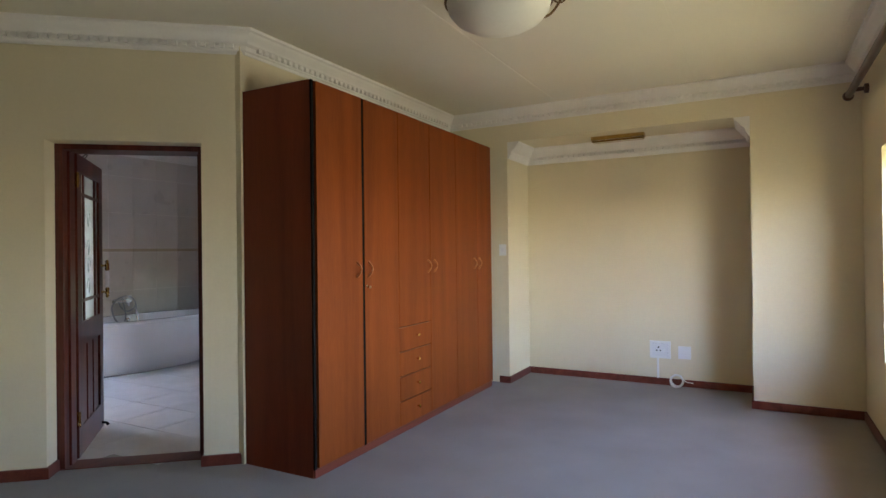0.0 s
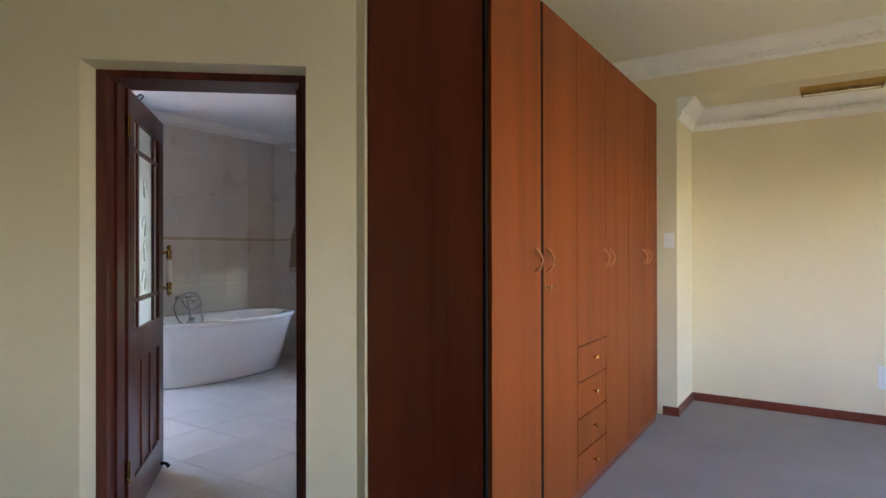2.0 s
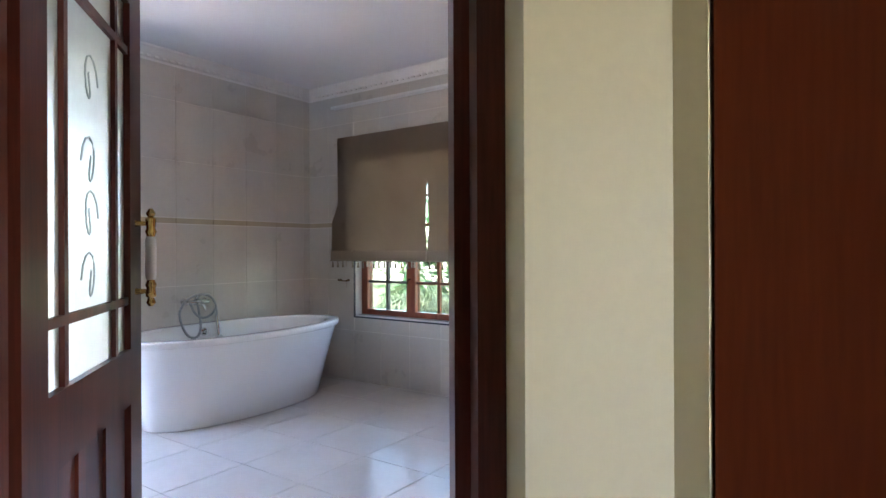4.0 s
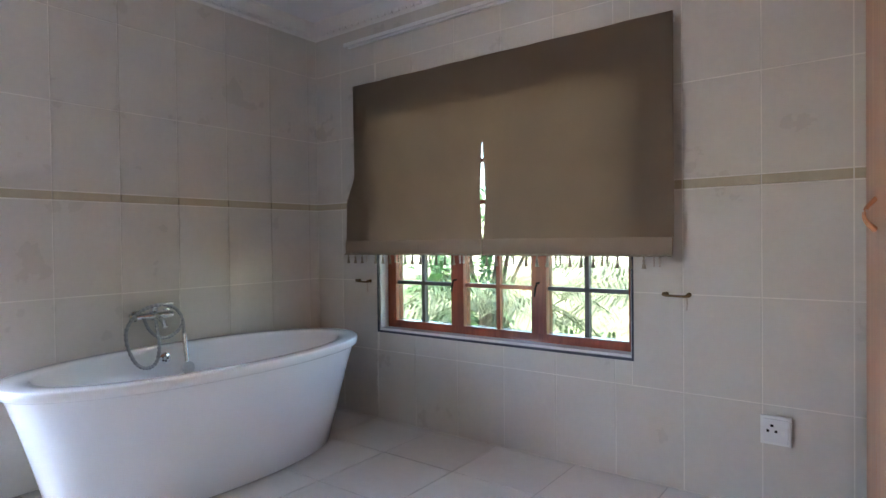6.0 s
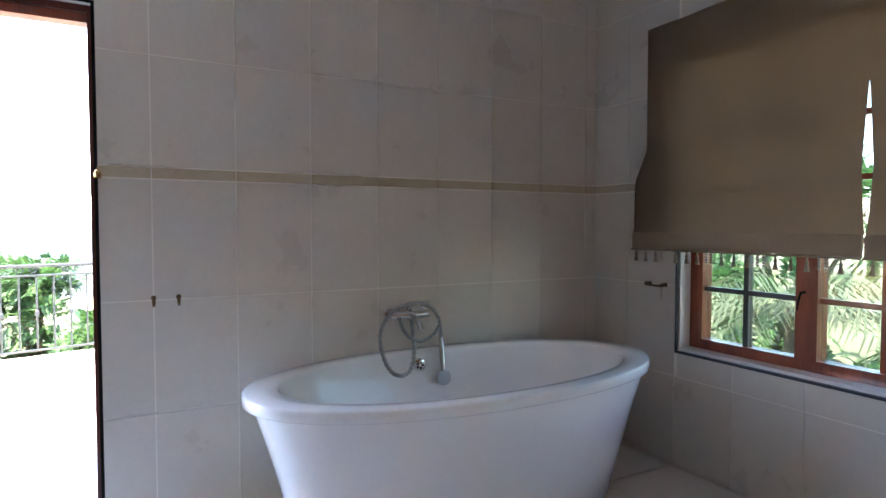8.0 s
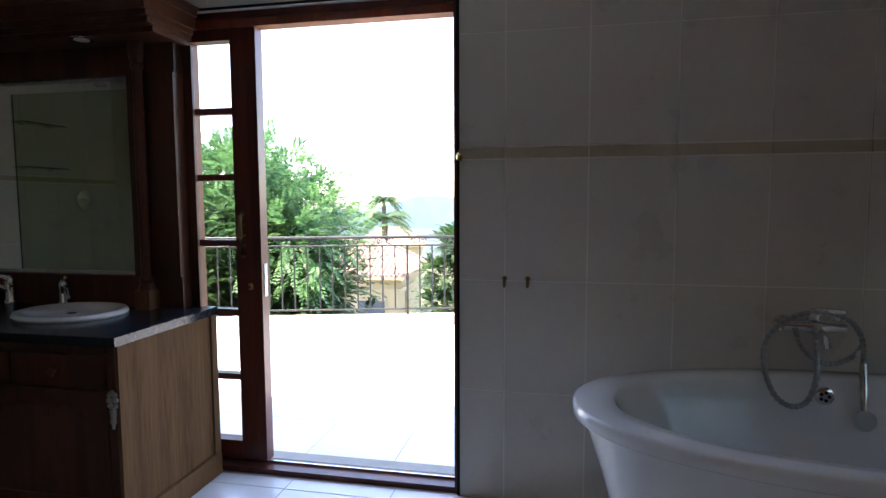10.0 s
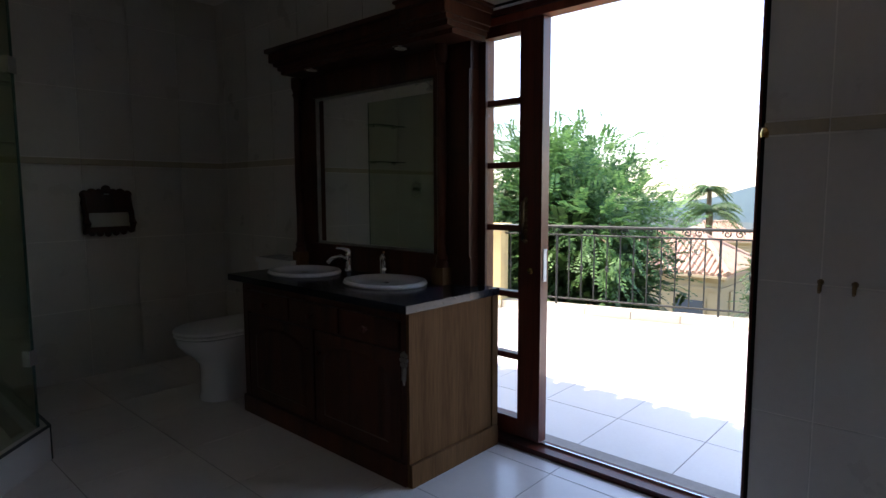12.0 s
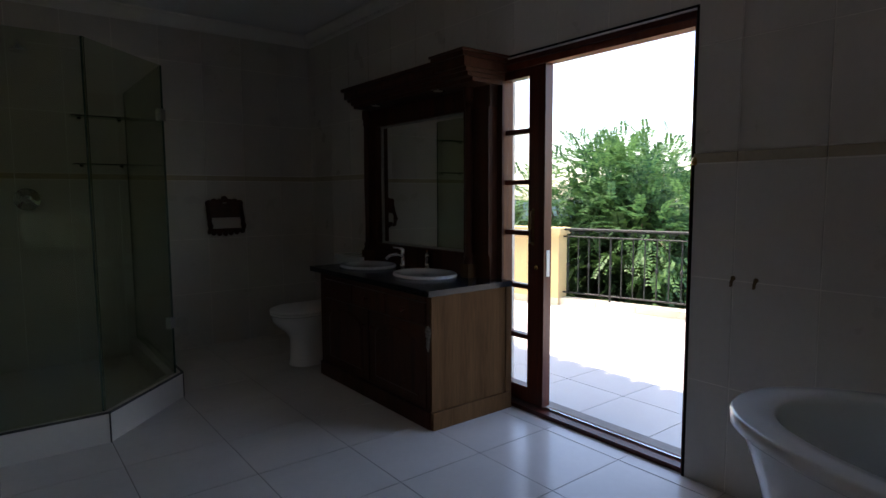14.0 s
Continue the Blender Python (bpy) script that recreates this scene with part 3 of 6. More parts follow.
for i in range(4):
    w = (WY - 0.016 - BY0 - 0.012) / 4
    d = slab(robe2, "door", (BX, BY0 + 0.012 + i * w + 0.002, 0.06), (BX + 0.020, BY0 + 0.012 + (i + 1) * w - 0.002, 2.39), LIT_CHERRY, 0.0025)
    bow(d, BY0 + 0.012 + i * w + (w - 0.05 if i % 2 == 0 else 0.05), 1.235, BX, -1)
    if i == 0:
        bm = bmn()
        tube(bm, [(BX, BY0 + w - 0.05, 1.06), (BX - 0.03, BY0 + w - 0.05, 1.06)], 0.004, 8)
        part("key", bm, BRASS, d, "small key in its lock")

robe2.matrix_world = pose(BX, BY0, 0, 0, 0, 3.4)      # it stands a little askew

# ---- bedroom things ----
lampth = thing("ceiling_lamp", pose(-1.05, 2.37, H_BED), "frosted glass bowl ceiling lamp in a scrolled bronze frame", "ceiling lamp")
LC = Vector((-1.03, 2.33, -0.07))
BRONZE = material("dark_bronze", (0.16, 0.10, 0.045), 0.4, 0.9, var=0.2, scale=20, bump=0.1)
BOWL = material("frosted_lamp_glass", (0.70, 0.68, 0.58), 0.4, var=0.05, scale=5, bump=0)
bm = bmn()
spin(bm, [(0.02, 2.505), (0.09, 2.511), (0.16, 2.530), (0.215, 2.562), (0.250, 2.605), (0.26, 2.65), (0.25, 2.65), (0.20, 2.585), (0.10, 2.53), (0.02, 2.52)], 40, LC)
part("bowl", bm, BOWL, lampth, "frosted glass bowl", smooth=60)
bm = bmn()
spin(bm, [(0.10, 2.82), (0.10, 2.844), (0.02, 2.844)], 24, LC)
tube(bm, [LC + Vector((0, 0, 2.55)), LC + Vector((0, 0, 2.844))], 0.008)
part("canopy", bm, BRONZE, lampth, smooth=40)
bm = bmn()
tube(bm, [LC + Vector((0.264 * math.cos(i * math.pi / 20), 0.264 * math.sin(i * math.pi / 20), 2.648)) for i in range(40)], 0.007, 8, True)
part("ring", bm, BRONZE, lampth, smooth=60)
for k in range(3):
    a0 = radians(20 + 120 * k)
    bm = bmn()
    ca, sa = math.cos(a0), math.sin(a0)
    pts = []
    for i in range(26):
        f = i / 25
        rr = 0.16 + 0.16 * math.sin(f * 2.2)
        zz = 2.553 + 0.27 * f ** 1.5 if f > 0.35 else 2.553 + 0.055 * (f / 0.35)
        w = a0 + 0.35 * math.sin(f * 5.0)
        pts.append(LC + Vector((rr * math.cos(w), rr * math.sin(w), min(zz, 2.81))))
    tube(bm, pts, 0.0065, 8)
    part("arm", bm, BRONZE, lampth, smooth=60)
    bm = bmn()
    c = LC + Vector((0.30 * ca, 0.30 * sa, 2.655))
    tube(bm, [c + Vector(((0.045 - 0.0016 * i) * math.cos(i * 0.55) * ca, (0.045 - 0.0016 * i) * math.cos(i * 0.55) * sa, (0.045 - 0.0016 * i) * math.sin(i * 0.55))) for i in range(24)], 0.005, 6)
    part("scroll", bm, BRONZE, lampth, "curled bronze scroll", smooth=60)
    bm = bmn()
    for j in range(5):
        w = 2 * math.pi * j / 5
        tube(bm, [c, c + Vector((0.02 * math.cos(w), 0.02 * math.sin(w), 0.015)), c + Vector((0.03 * math.cos(w), 0.03 * math.sin(w), 0.04))], [0.004, 0.010, 0.003], 6)
    part("flower", bm, BRASS, lampth, "small gilded metal flower", smooth=60)

fl = thing("tube_light", pose(-1.1, 5.5, 2.46), "brass-edged fluorescent batten on the alcove ceiling", "ceiling lamp")
slab(fl, "base", (-1.36, 5.40, 2.425), (-0.86, 5.50, 2.4595), BRASS, 0.004)
for y in (5.415, 5.485):
    bm = bmn()
    tube(bm, [(-1.35, y, 2.412), (-0.87, y, 2.412)], 0.009, 8)
    part("rail", bm, BRASS, fl, "brass side rail", smooth=60)
slab(fl, "diffuser", (-1.34, 5.425, 2.405), (-0.88, 5.475, 2.4248), BOWL, 0.006, "cloudy diffuser")

pole = thing("curtain_pole", pose(0.70, 3.0, 2.5), "dark brown wooden curtain pole on brackets", "curtain pole")
DARKWOOD = wood("dark_brown_wood", (0.035, 0.016, 0.010), (0.08, 0.035, 0.02), 0.35, "y", 0.4)
bm = bmn()
tube(bm, [(0.70, 0.2, 2.50), (0.70, 5.02, 2.50)], 0.026, 14)
part("pole", bm, DARKWOOD, pole, smooth=60)
bm = bmn()
spin(bm, [(0.026, 0), (0.030, 0.006), (0.024, 0.012), (0.036, 0.025), (0.038, 0.045), (0.028, 0.062), (0.012, 0.068)], 16, (0.70, 5.02, 2.50), "y")
part("finial", bm, DARKWOOD, pole, "turned finial", smooth=50)
for y in (0.6, 4.86):
    bm = bmn()
    tube(bm, [(0.80, y, 2.50), (0.775, y, 2.50), (0.77, y, 2.50), (0.70, y, 2.50)], [0.035, 0.035, 0.014, 0.018], 14)
    part("bracket", bm, DARKWOOD, pole, smooth=50)


def plate(nm, label, lo, hi, category="socket", extras=()):
    t = thing(nm, pose(*[(a + b) / 2 for a, b in zip(lo, hi)]), label, category)
    slab(t, "plate", lo, hi, PLASTIC, 0.003, seg=2)
    for en, a, b, mt in extras:
        slab(t, en, a, b, mt, 0.001)
    return t


plate("wall_socket", "white double wall socket in a raised surround in the alcove", (-0.89, 5.765, 0.262), (-0.695, 5.7795, 0.432), extras=[
    ("faceplate", (-0.865, 5.757, 0.285), (-0.72, 5.7655, 0.410), CERAMIC), ("pin_hole", (-0.812, 5.755, 0.365), (-0.798, 5.7575, 0.379), BLACK), ("pin_hole", (-0.828, 5.755, 0.335), (-0.816, 5.7575, 0.347), BLACK),
    ("pin_hole", (-0.795, 5.755, 0.335), (-0.783, 5.7575, 0.347), BLACK), ("switch", (-0.76, 5.754, 0.33), (-0.742, 5.7575, 0.36), PLASTIC)])
plate("blank_plate", "white blank wall plate beside the alcove socket", (-0.625, 5.768, 0.268), (-0.509, 5.7795, 0.392), "wall plate")
cond = thing("cable_conduit", pose(-0.815, 5.775, 0.07), "thin white cable conduit running down to the skirting", "conduit")
slab(cond, "channel", (-0.824, 5.766, 0.066), (-0.806, 5.7795, 0.2615), PLASTIC, 0.002)
coil = thing("cable_coil", pose(-0.635, 5.74, 0.0), "coiled white aerial cable lying by the skirting", "cable")
bm = bmn()
for k in range(4):
    r = 0.05 + 0.004 * k
    tube(bm, [(-0.635 + r * math.cos(i * 0.35), 5.722 + 0.012 * math.sin(k + i * 0.7) - 0.008 * k, 0.062 + r * math.sin(i * 0.35)) for i in range(18)], 0.0045, 6, True)
part("cable", bm, PLASTIC, coil, smooth=60)
bm = bmn()
tube(bm, [(-0.68, 5.725, 0.10), (-0.655, 5.72, 0.122), (-0.60, 5.715, 0.118), (-0.56, 5.72, 0.06), (-0.49, 5.715, 0.05)], 0.0045, 6)
part("loose_end", bm, PLASTIC, coil, smooth=60)
plate("light_switch", "white light switch beside the wardrobe", (-2.258, 5.177, 1.30), (-2.185, 5.1895, 1.415), "light switch", [("rocker", (-2.235, 5.171, 1.34), (-2.21, 5.1775, 1.375), CERAMIC)])
rm = DA - DD * 0.46
rc = thing("remote_control", pose(rm.x, rm.y, 1.56), "white remote control in its wall holder", "remote control")
RM = Matrix(((DD.x, -DN.x, 0, rm.x), (DD.y, -DN.y, 0, rm.y), (0, 0, 1, 0), (0, 0, 0, 1)))
for nm, lo, hi, mt in (("holder", (-0.032, 0.0, 1.48), (0.032, 0.022, 1.56), PLASTIC), ("body", (-0.025, 0.005, 1.50), (0.025, 0.020, 1.645), CERAMIC), ("display", (-0.018, 0.0195, 1.60), (0.018, 0.0215, 1.635), BLACK)):
    bm = bmn()
    box(bm, lo, hi, RM)
    part(nm, rounded(bm, 0.003), mt, rc)

# bedroom windows, outside the wall face; the square one is unseen, added for light
for nm, ya, yb, lab in (("window_2", 3.25, 4.4, "tall bedroom window with a dark mahogany frame"), ("window_3", 1.6, 2.6, "unseen square window added to light the bedroom, dark mahogany frame")):
    w2 = thing(nm, pose(0.99, (ya + yb) / 2, 0.58), lab, "window", kind="structure")
    for lo, hi in (((0.97, ya, 0.58), (1.03, yb, 0.64)), ((0.97, ya, 1.94), (1.03, yb, 2.0)), ((0.97, ya, 0.64), (1.03, ya + 0.06, 1.94)), ((0.97, yb - 0.06, 0.64), (1.03, yb, 1.94))):
        slab(w2, "window_frame", lo, hi, FRAME_WOOD, 0.004)

# ---- bathroom: bath ----
bath = thing("bathtub", pose(-6.447, 4.11, 0), "white oval freestanding bathtub with sloping sides", "bathtub")
TC = (-6.450, 4.165)


def oval(bm, a, b, z, n=72, c=TC, p=2.15):
    out = []
    for i in range(n):
        t = 2 * math.pi * i / n
        ct, st = math.cos(t), math.sin(t)
        out.append(bm.verts.new((c[0] + a * math.copysign(abs(ct) ** (2 / p), ct), c[1] + b * math.copysign(abs(st) ** (2 / p), st), z)))
    return out


def skin(bm, rings, cap0=True, cap1=True):
    for r, s in zip(rings, rings[1:]):
        n = len(r)
        for i in range(n):
            bm.faces.new((r[i], r[(i + 1) % n], s[(i + 1) % n], s[i]))
    if cap0:
        bm.faces.new(rings[0][::-1])
    if cap1:
        bm.faces.new(rings[-1])


RA, RB = 0.465, 0.922
bm = bmn()
skin(bm, [oval(bm, a, b, z) for a, b, z in ((0.305, 0.715, 0.0), (0.32, 0.73, 0.01), (0.366, 0.78, 0.20), (0.412, 0.839, 0.40), (0.452, 0.889, 0.55))], True, False)
part("shell", bm, TUB, bath, smooth=60)
bm = bmn()
skin(bm, [oval(bm, a, b, z) for a, b, z in ((0.446, 0.883, 0.551), (RA - 0.004, RB - 0.004, 0.552), (RA, RB, 0.556), (RA, RB, 0.586), (RA - 0.003, RB - 0.003, 0.592), (RA - 0.010, RB - 0.010, 0.595), (RA - 0.05, RB - 0.07, 0.595), (RA - 0.080, RB - 0.122, 0.593), (RA - 0.087, RB - 0.130, 0.587), (RA - 0.092, RB - 0.136, 0.575),
                                            (0.340, 0.705, 0.45), (0.29, 0.61, 0.27), (0.22, 0.50, 0.17), (0.10, 0.30, 0.15))], False, True)
part("rim_and_basin", bm, TUB, bath, "glossy white flat rim and basin", smooth=50)
bm = bmn()
spin(bm, [(0.032, 0.0), (0.032, 0.006), (0.026, 0.010), (0.004, 0.010)], 24, (-6.812, 4.104, 0.532), "x")
ov = part("overflow", bm, CHROME, bath, "chrome overflow grille", smooth=40)
for k in range(5):
    a = 2 * math.pi * k / 5
    bm = bmn()
    spin(bm, [(0.006, 0.0101), (0.006, 0.0115)], 10, (-6.812, 4.104 + 0.014 * math.cos(a), 0.532 + 0.014 * math.sin(a)), "x")
    part("hole", bm, BLACK, ov)
bath.matrix_world = pose(-6.447, 4.12, 0) @ Matrix.Diagonal((1, 1, 1.028, 1))

# wall mixer with hand shower
mix = thing("bath_mixer", pose(TX, 4.08, 0.78), "chrome wall bath mixer with hose and hand shower", "mixer tap")
MY, MZ = 4.095, 0.780
bm = bmn()
tube(bm, [(TX + 0.055, MY - 0.10, MZ), (TX + 0.055, MY - 0.05, MZ), (TX + 0.055, MY, MZ), (TX + 0.055, MY + 0.05, MZ), (TX + 0.055, MY + 0.10, MZ)], [0.020, 0.022, 0.030, 0.022, 0.020], 16)
part("body", bm, CHROME, mix, smooth=60)
for s in (-1, 1):
    bm = bmn()
    tube(bm, [(TX + 0.012, MY + s * 0.085, MZ), (TX + 0.02, MY + s * 0.085, MZ), (TX + 0.021, MY + s * 0.085, MZ), (TX + 0.06, MY + s * 0.085, MZ)], [0.032, 0.028, 0.015, 0.015], 16)
    part("wall_union", bm, CHROME, mix, smooth=40)
bm = bmn()
tube(bm, [(TX + 0.055, MY, MZ), (TX + 0.11, MY, MZ - 0.012), (TX + 0.16, MY, MZ - 0.028), (TX + 0.175, MY, MZ - 0.055)], [0.018, 0.016, 0.014, 0.013], 12)
part("spout", bm, CHROME, mix, smooth=60)
bm = bmn()
tube(bm, [(TX + 0.05, MY, MZ + 0.02), (TX + 0.06, MY, MZ + 0.05), (TX + 0.09, MY + 0.02, MZ + 0.062), (TX + 0.13, MY + 0.07, MZ + 0.066)], [0.022, 0.018, 0.010, 0.007], 12)
part("lever", bm, CHROME, mix, smooth=60)
HOSE = material("ribbed_chrome_hose", (0.34, 0.35, 0.36), 0.3, 1.0, var=0.35, scale=200, bump=0)
def smooth_line(pts, n=6):
    """Points on a smooth curve through the given ones."""
    out = []
    for i in range(len(pts) - 1):
        p0, p1, p2, p3 = [Vector(pts[max(0, min(len(pts) - 1, k))]) for k in (i - 1, i, i + 1, i + 2)]
        for s in range(n):
            t = s / n
            out.append(0.5 * (2 * p1 + (p2 - p0) * t + (2 * p0 - 5 * p1 + 4 * p2 - p3) * t * t + (3 * p1 - p0 - 3 * p2 + p3) * t ** 3))
    return out + [Vector(pts[-1])]


line = smooth_line([(TX + 0.06, 4.100, 0.755), (TX + 0.075, 4.102, 0.690), (TX + 0.125, 4.085, 0.610), (TX + 0.165, 4.045, 0.540), (TX + 0.17, 3.995, 0.520), (TX + 0.165, 3.945, 0.550), (TX + 0.14, 3.918, 0.625),
                    (TX + 0.11, 3.920, 0.715), (TX + 0.10, 3.965, 0.785), (TX + 0.095, 4.030, 0.825), (TX + 0.10, 4.110, 0.840), (TX + 0.10, 4.180, 0.820), (TX + 0.10, 4.225, 0.765), (TX + 0.10, 4.238, 0.700), (TX + 0.105, 4.236, 0.655)], 7)
bm = bmn()
tube(bm, line, [0.0075 if i % 2 else 0.0108 for i in range(len(line))], 10)
part("hose", bm, HOSE, mix, "ribbed metal shower hose")
line = smooth_line([(TX + 0.075, 4.030, 0.770), (TX + 0.085, 4.050, 0.710), (TX + 0.09, 4.095, 0.665), (TX + 0.09, 4.150, 0.655), (TX + 0.09, 4.205, 0.680), (TX + 0.098, 4.232, 0.720)], 7)
bm = bmn()
tube(bm, line, [0.0075 if i % 2 else 0.0108 for i in range(len(line))], 10)
part("hose_loop", bm, HOSE, mix, "ribbed metal shower hose")
bm = bmn()
tube(bm, [(TX + 0.105, 4.236, 0.665), (TX + 0.115, 4.234, 0.63), (TX + 0.13, 4.231, 0.57), (TX + 0.15, 4.226, 0.505)], [0.011, 0.013, 0.014, 0.010], 12)
hs = part("hand_shower", bm, CHROME, mix, smooth=60)
bm = bmn()
spin(bm, [(0.012, -0.02), (0.034, -0.008), (0.036, 0.004), (0.030, 0.009)], 20, (TX + 0.165, 4.224, 0.482), "x")
part("spray_head", bm, material("grey_plastic", (0.45, 0.48, 0.48), 0.35, bump=0), hs, "grey round spray head", smooth=50)

# robe hooks on the bath wall
for y in (2.992, 3.083):
    hk = thing("wall_hook", pose(TX, y, 0.90), "small dark metal towel hook on the tiles", "hook", "towel hooks")
    bm = bmn()
    tube(bm, [(TX + 0.008, y, 0.920), (TX + 0.018, y, 0.915), (TX + 0.028, y, 0.903), (TX + 0.027, y, 0.893), (TX + 0.034, y, 0.890)], [0.009, 0.007, 0.006, 0.006, 0.005], 10)
    part("prong", bm, BRONZE, hk, smooth=60)
    bm = bmn()
    spin(bm, [(0.010, 0.006), (0.010, 0.012), (0.005, 0.014)], 14, (TX, y, 0.920), "x")
    part("rose", bm, BRONZE, hk, smooth=40)

# ---- bathroom window ----
WX0, WX1, WZ0, WZ1 = -6.335, -4.655, 0.585, 2.05
WINDOW_WOOD = wood("red_window_wood", (0.17, 0.035, 0.018), (0.30, 0.075, 0.035), 0.35, "z", 0.4)
# grey tint is added to dim the overbright garden behind the panes
WINDOW_GLASS = glass("dimming_grey_window_glass", (0.44, 0.48, 0.46))
GLAZING_BAR = material("grey_glazing_bar", (0.05, 0.055, 0.055), 0.45, var=0.1, bump=0)
w1 = thing("window_1", pose((WX0 + WX1) / 2, 5.43, WZ0), "three-light window with red-brown frame and glazing bars", "window", kind="structure")
for lo, hi in (((WX0, 5.40, 0.60), (WX1, 5.47, 0.648)), ((WX0, 5.40, 2.0), (WX1, 5.47, WZ1)), ((WX0, 5.40, 0.648), (-6.262, 5.47, 2.0)), ((-4.70, 5.40, 0.648), (WX1, 5.47, 2.0)), ((-5.802, 5.395, 0.648), (-5.712, 5.47, 2.0)), ((-5.247, 5.395, 0.648), (-5.156, 5.47, 2.0))):
    slab(w1, "window_frame", lo, hi, WINDOW_WOOD, 0.005, seg=2)
for x in (-6.041, -5.478, -4.929):
    slab(w1, "glazing_bar", (x - 0.012, 5.415, 0.648), (x + 0.012, 5.45, 2.0), WINDOW_WOOD if x == -5.478 else GLAZING_BAR, 0.003)
for a, b in ((-6.262, -5.802), (-5.712, -5.247), (-5.156, -4.70)):
    for z in (0.898, 1.148, 1.398, 1.648):
        slab(w1, "glazing_bar", (a, 5.417, z - 0.011), (b, 5.448, z + 0.011), WINDOW_WOOD if a == -5.712 else GLAZING_BAR, 0.003)
    bm = bmn()
    box(bm, (a - 0.004, 5.430, 0.644), (b + 0.004, 5.434, 2.004))
    pn = part("pane", bm, WINDOW_GLASS, w1)
    pn.visible_shadow = False
for x in (-5.765, -5.20):
    bm = bmn()
    tube(bm, [(x, 5.395, 0.93), (x, 5.37, 0.93), (x - 0.006, 5.362, 0.90), (x - 0.010, 5.36, 0.855)], [0.006, 0.005, 0.005, 0.004], 8)
    part("catch", bm, BLACK, w1, "black casement catch", smooth=60)
slab(w1, "window_sill", (WX0, 5.322, 0.5855), (WX1, 5.405, 0.600), CERAMIC, 0.002, "white tiled sill")
for x0, x1 in ((WX0 - 0.0005, WX0 + 0.008), (WX1 - 0.008, WX1 + 0.0005)):
    slab(w1, "reveal_lining", (x0, 5.322, 0.6005), (x1, 5.395, 2.045), CERAMIC, 0.001, "white reveal")
NAVY = material("dark_blue_edge_trim", (0.02, 0.025, 0.045), 0.3, bump=0)
for lo, hi in (((WX0 - 0.010, 5.306, 0.574), (WX1 + 0.010, 5.3215, 0.586)), ((WX0 - 0.010, 5.306, 0.5865), (WX0, 5.3215, 2.05)), ((WX1, 5.306, 0.5865), (WX1 + 0.010, 5.3215, 2.05))):
    slab(w1, "edge_trim", lo, hi, NAVY, 0.001, "dark blue tile edging")

# ---- roman blinds ----
def blind(x0, x1, lean0, lean1, label):
    """A cloth blind with a folded hem; lean gives how far each edge bows at a height."""
    t = thing("roman_blind", pose((x0 + x1) / 2, 5.26, 2.2), label, "blind", "window blinds")
    bm = bmn()
    nx, nz = 26, 34
    zt, zb = 2.205, 1.175
    grid = []
    for j in range(nz + 1):
        z = zt + (zb - zt) * j / nz
        row = []
        for i in range(nx + 1):
            f = i / nx
            x = x0 + lean0(z) + (x1 + lean1(z) - x0 - lean0(z)) * f
            puff = 0.004 * math.sin(math.pi * f) * (1 - abs(2 * j / nz - 1)) + 0.006 * noise.noise((x * 2.2, z * 1.3, x0)) + 0.004 * math.sin(x * 17 + z * 5 + 2 * noise.noise((x * 3, z * 2, 4)))
            edge = 0.020 * max(0, (1.45 - z)) if z < 1.45 else 0
            row.append(bm.verts.new((x, 5.262 - puff - edge, z)))
        grid.append(row)
    for j in range(nz):
        for i in range(nx):
            bm.faces.new((grid[j][i], grid[j][i + 1], grid[j + 1][i + 1], grid[j + 1][i]))
    bmesh.ops.solidify(bm, geom=bm.faces[:], thickness=0.004)
    part("cloth", bm, BLIND_CLOTH, t, smooth=60)
    a, b = x0 + lean0(1.15) + 0.004, x1 + lean1(1.15) - 0.004
    bm = bmn()
    n = 24
    prof = ((5.246, 1.176), (5.240, 1.166), (5.238, 1.125), (5.240, 1.100), (5.246, 1.094), (5.252, 1.10), (5.256, 1.172))
    rings = []
    for i in range(n + 1):
        x = a + (b - a) * i / n
        dz = 0.003 * noise.noise((x * 4, 2.0, x0))
        rings.append([bm.verts.new((x, y, z + dz)) for y, z in prof])
    skin(bm, rings)
    part("hem", bm, BLIND_CLOTH, t, "folded hem band", smooth=50)
    bm = bmn()
    tube(bm, [(a + (b - a) * i / 40, 5.236 + 0.002 * (i % 2), 1.088 + 0.003 * (i % 2)) for i in range(41)], 0.006, 6)
    part("gimp_braid", bm, FRINGE, t, "twisted braid above the tassels", smooth=60)
    bm = bmn()
    spin(bm, [(0.003, 0.002), (0.0045, -0.004), (0.003, -0.014), (0.007, -0.018), (0.0075, -0.024), (0.005, -0.028), (0.010, -0.052), (0.011, -0.058)], 8)
    bmesh.ops.translate(bm, verts=bm.verts, vec=(a + 0.03, 5.237, 1.086))
    first = part("tassel", bm, FRINGE, t, "hanging thread tassel", smooth=60)
    bm = bmn()
    for k in range(4):
        spin(bm, [(0.003, -0.012 * k), (0.0075, -0.004 - 0.012 * k), (0.003, -0.0115 - 0.012 * k)], 8)
    bmesh.ops.translate(bm, verts=bm.verts, vec=(a + 0.09, 5.237, 1.084))
    firstb = part("bead_string", bm, BEADS, t, "string of pale wooden beads", smooth=60)
    step, x, k = 0.062, 0.0, 0
    while a + 0.03 + x < b - 0.02:
        if k % 4 == 3:
            for dx in (-0.014, 0.012):
                if k > 3 or dx < 0:
                    o = firstb.copy()
                    scene.collection.objects.link(o)
                    o.location = firstb.location + Vector((x - 0.06 + dx, 0, 0))
        elif k:
            o = first.copy()
            scene.collection.objects.link(o)
            o.location = first.location + Vector((x, 0.002 * (k % 3), 0))
        x += step
        k += 1
    bm = bmn()
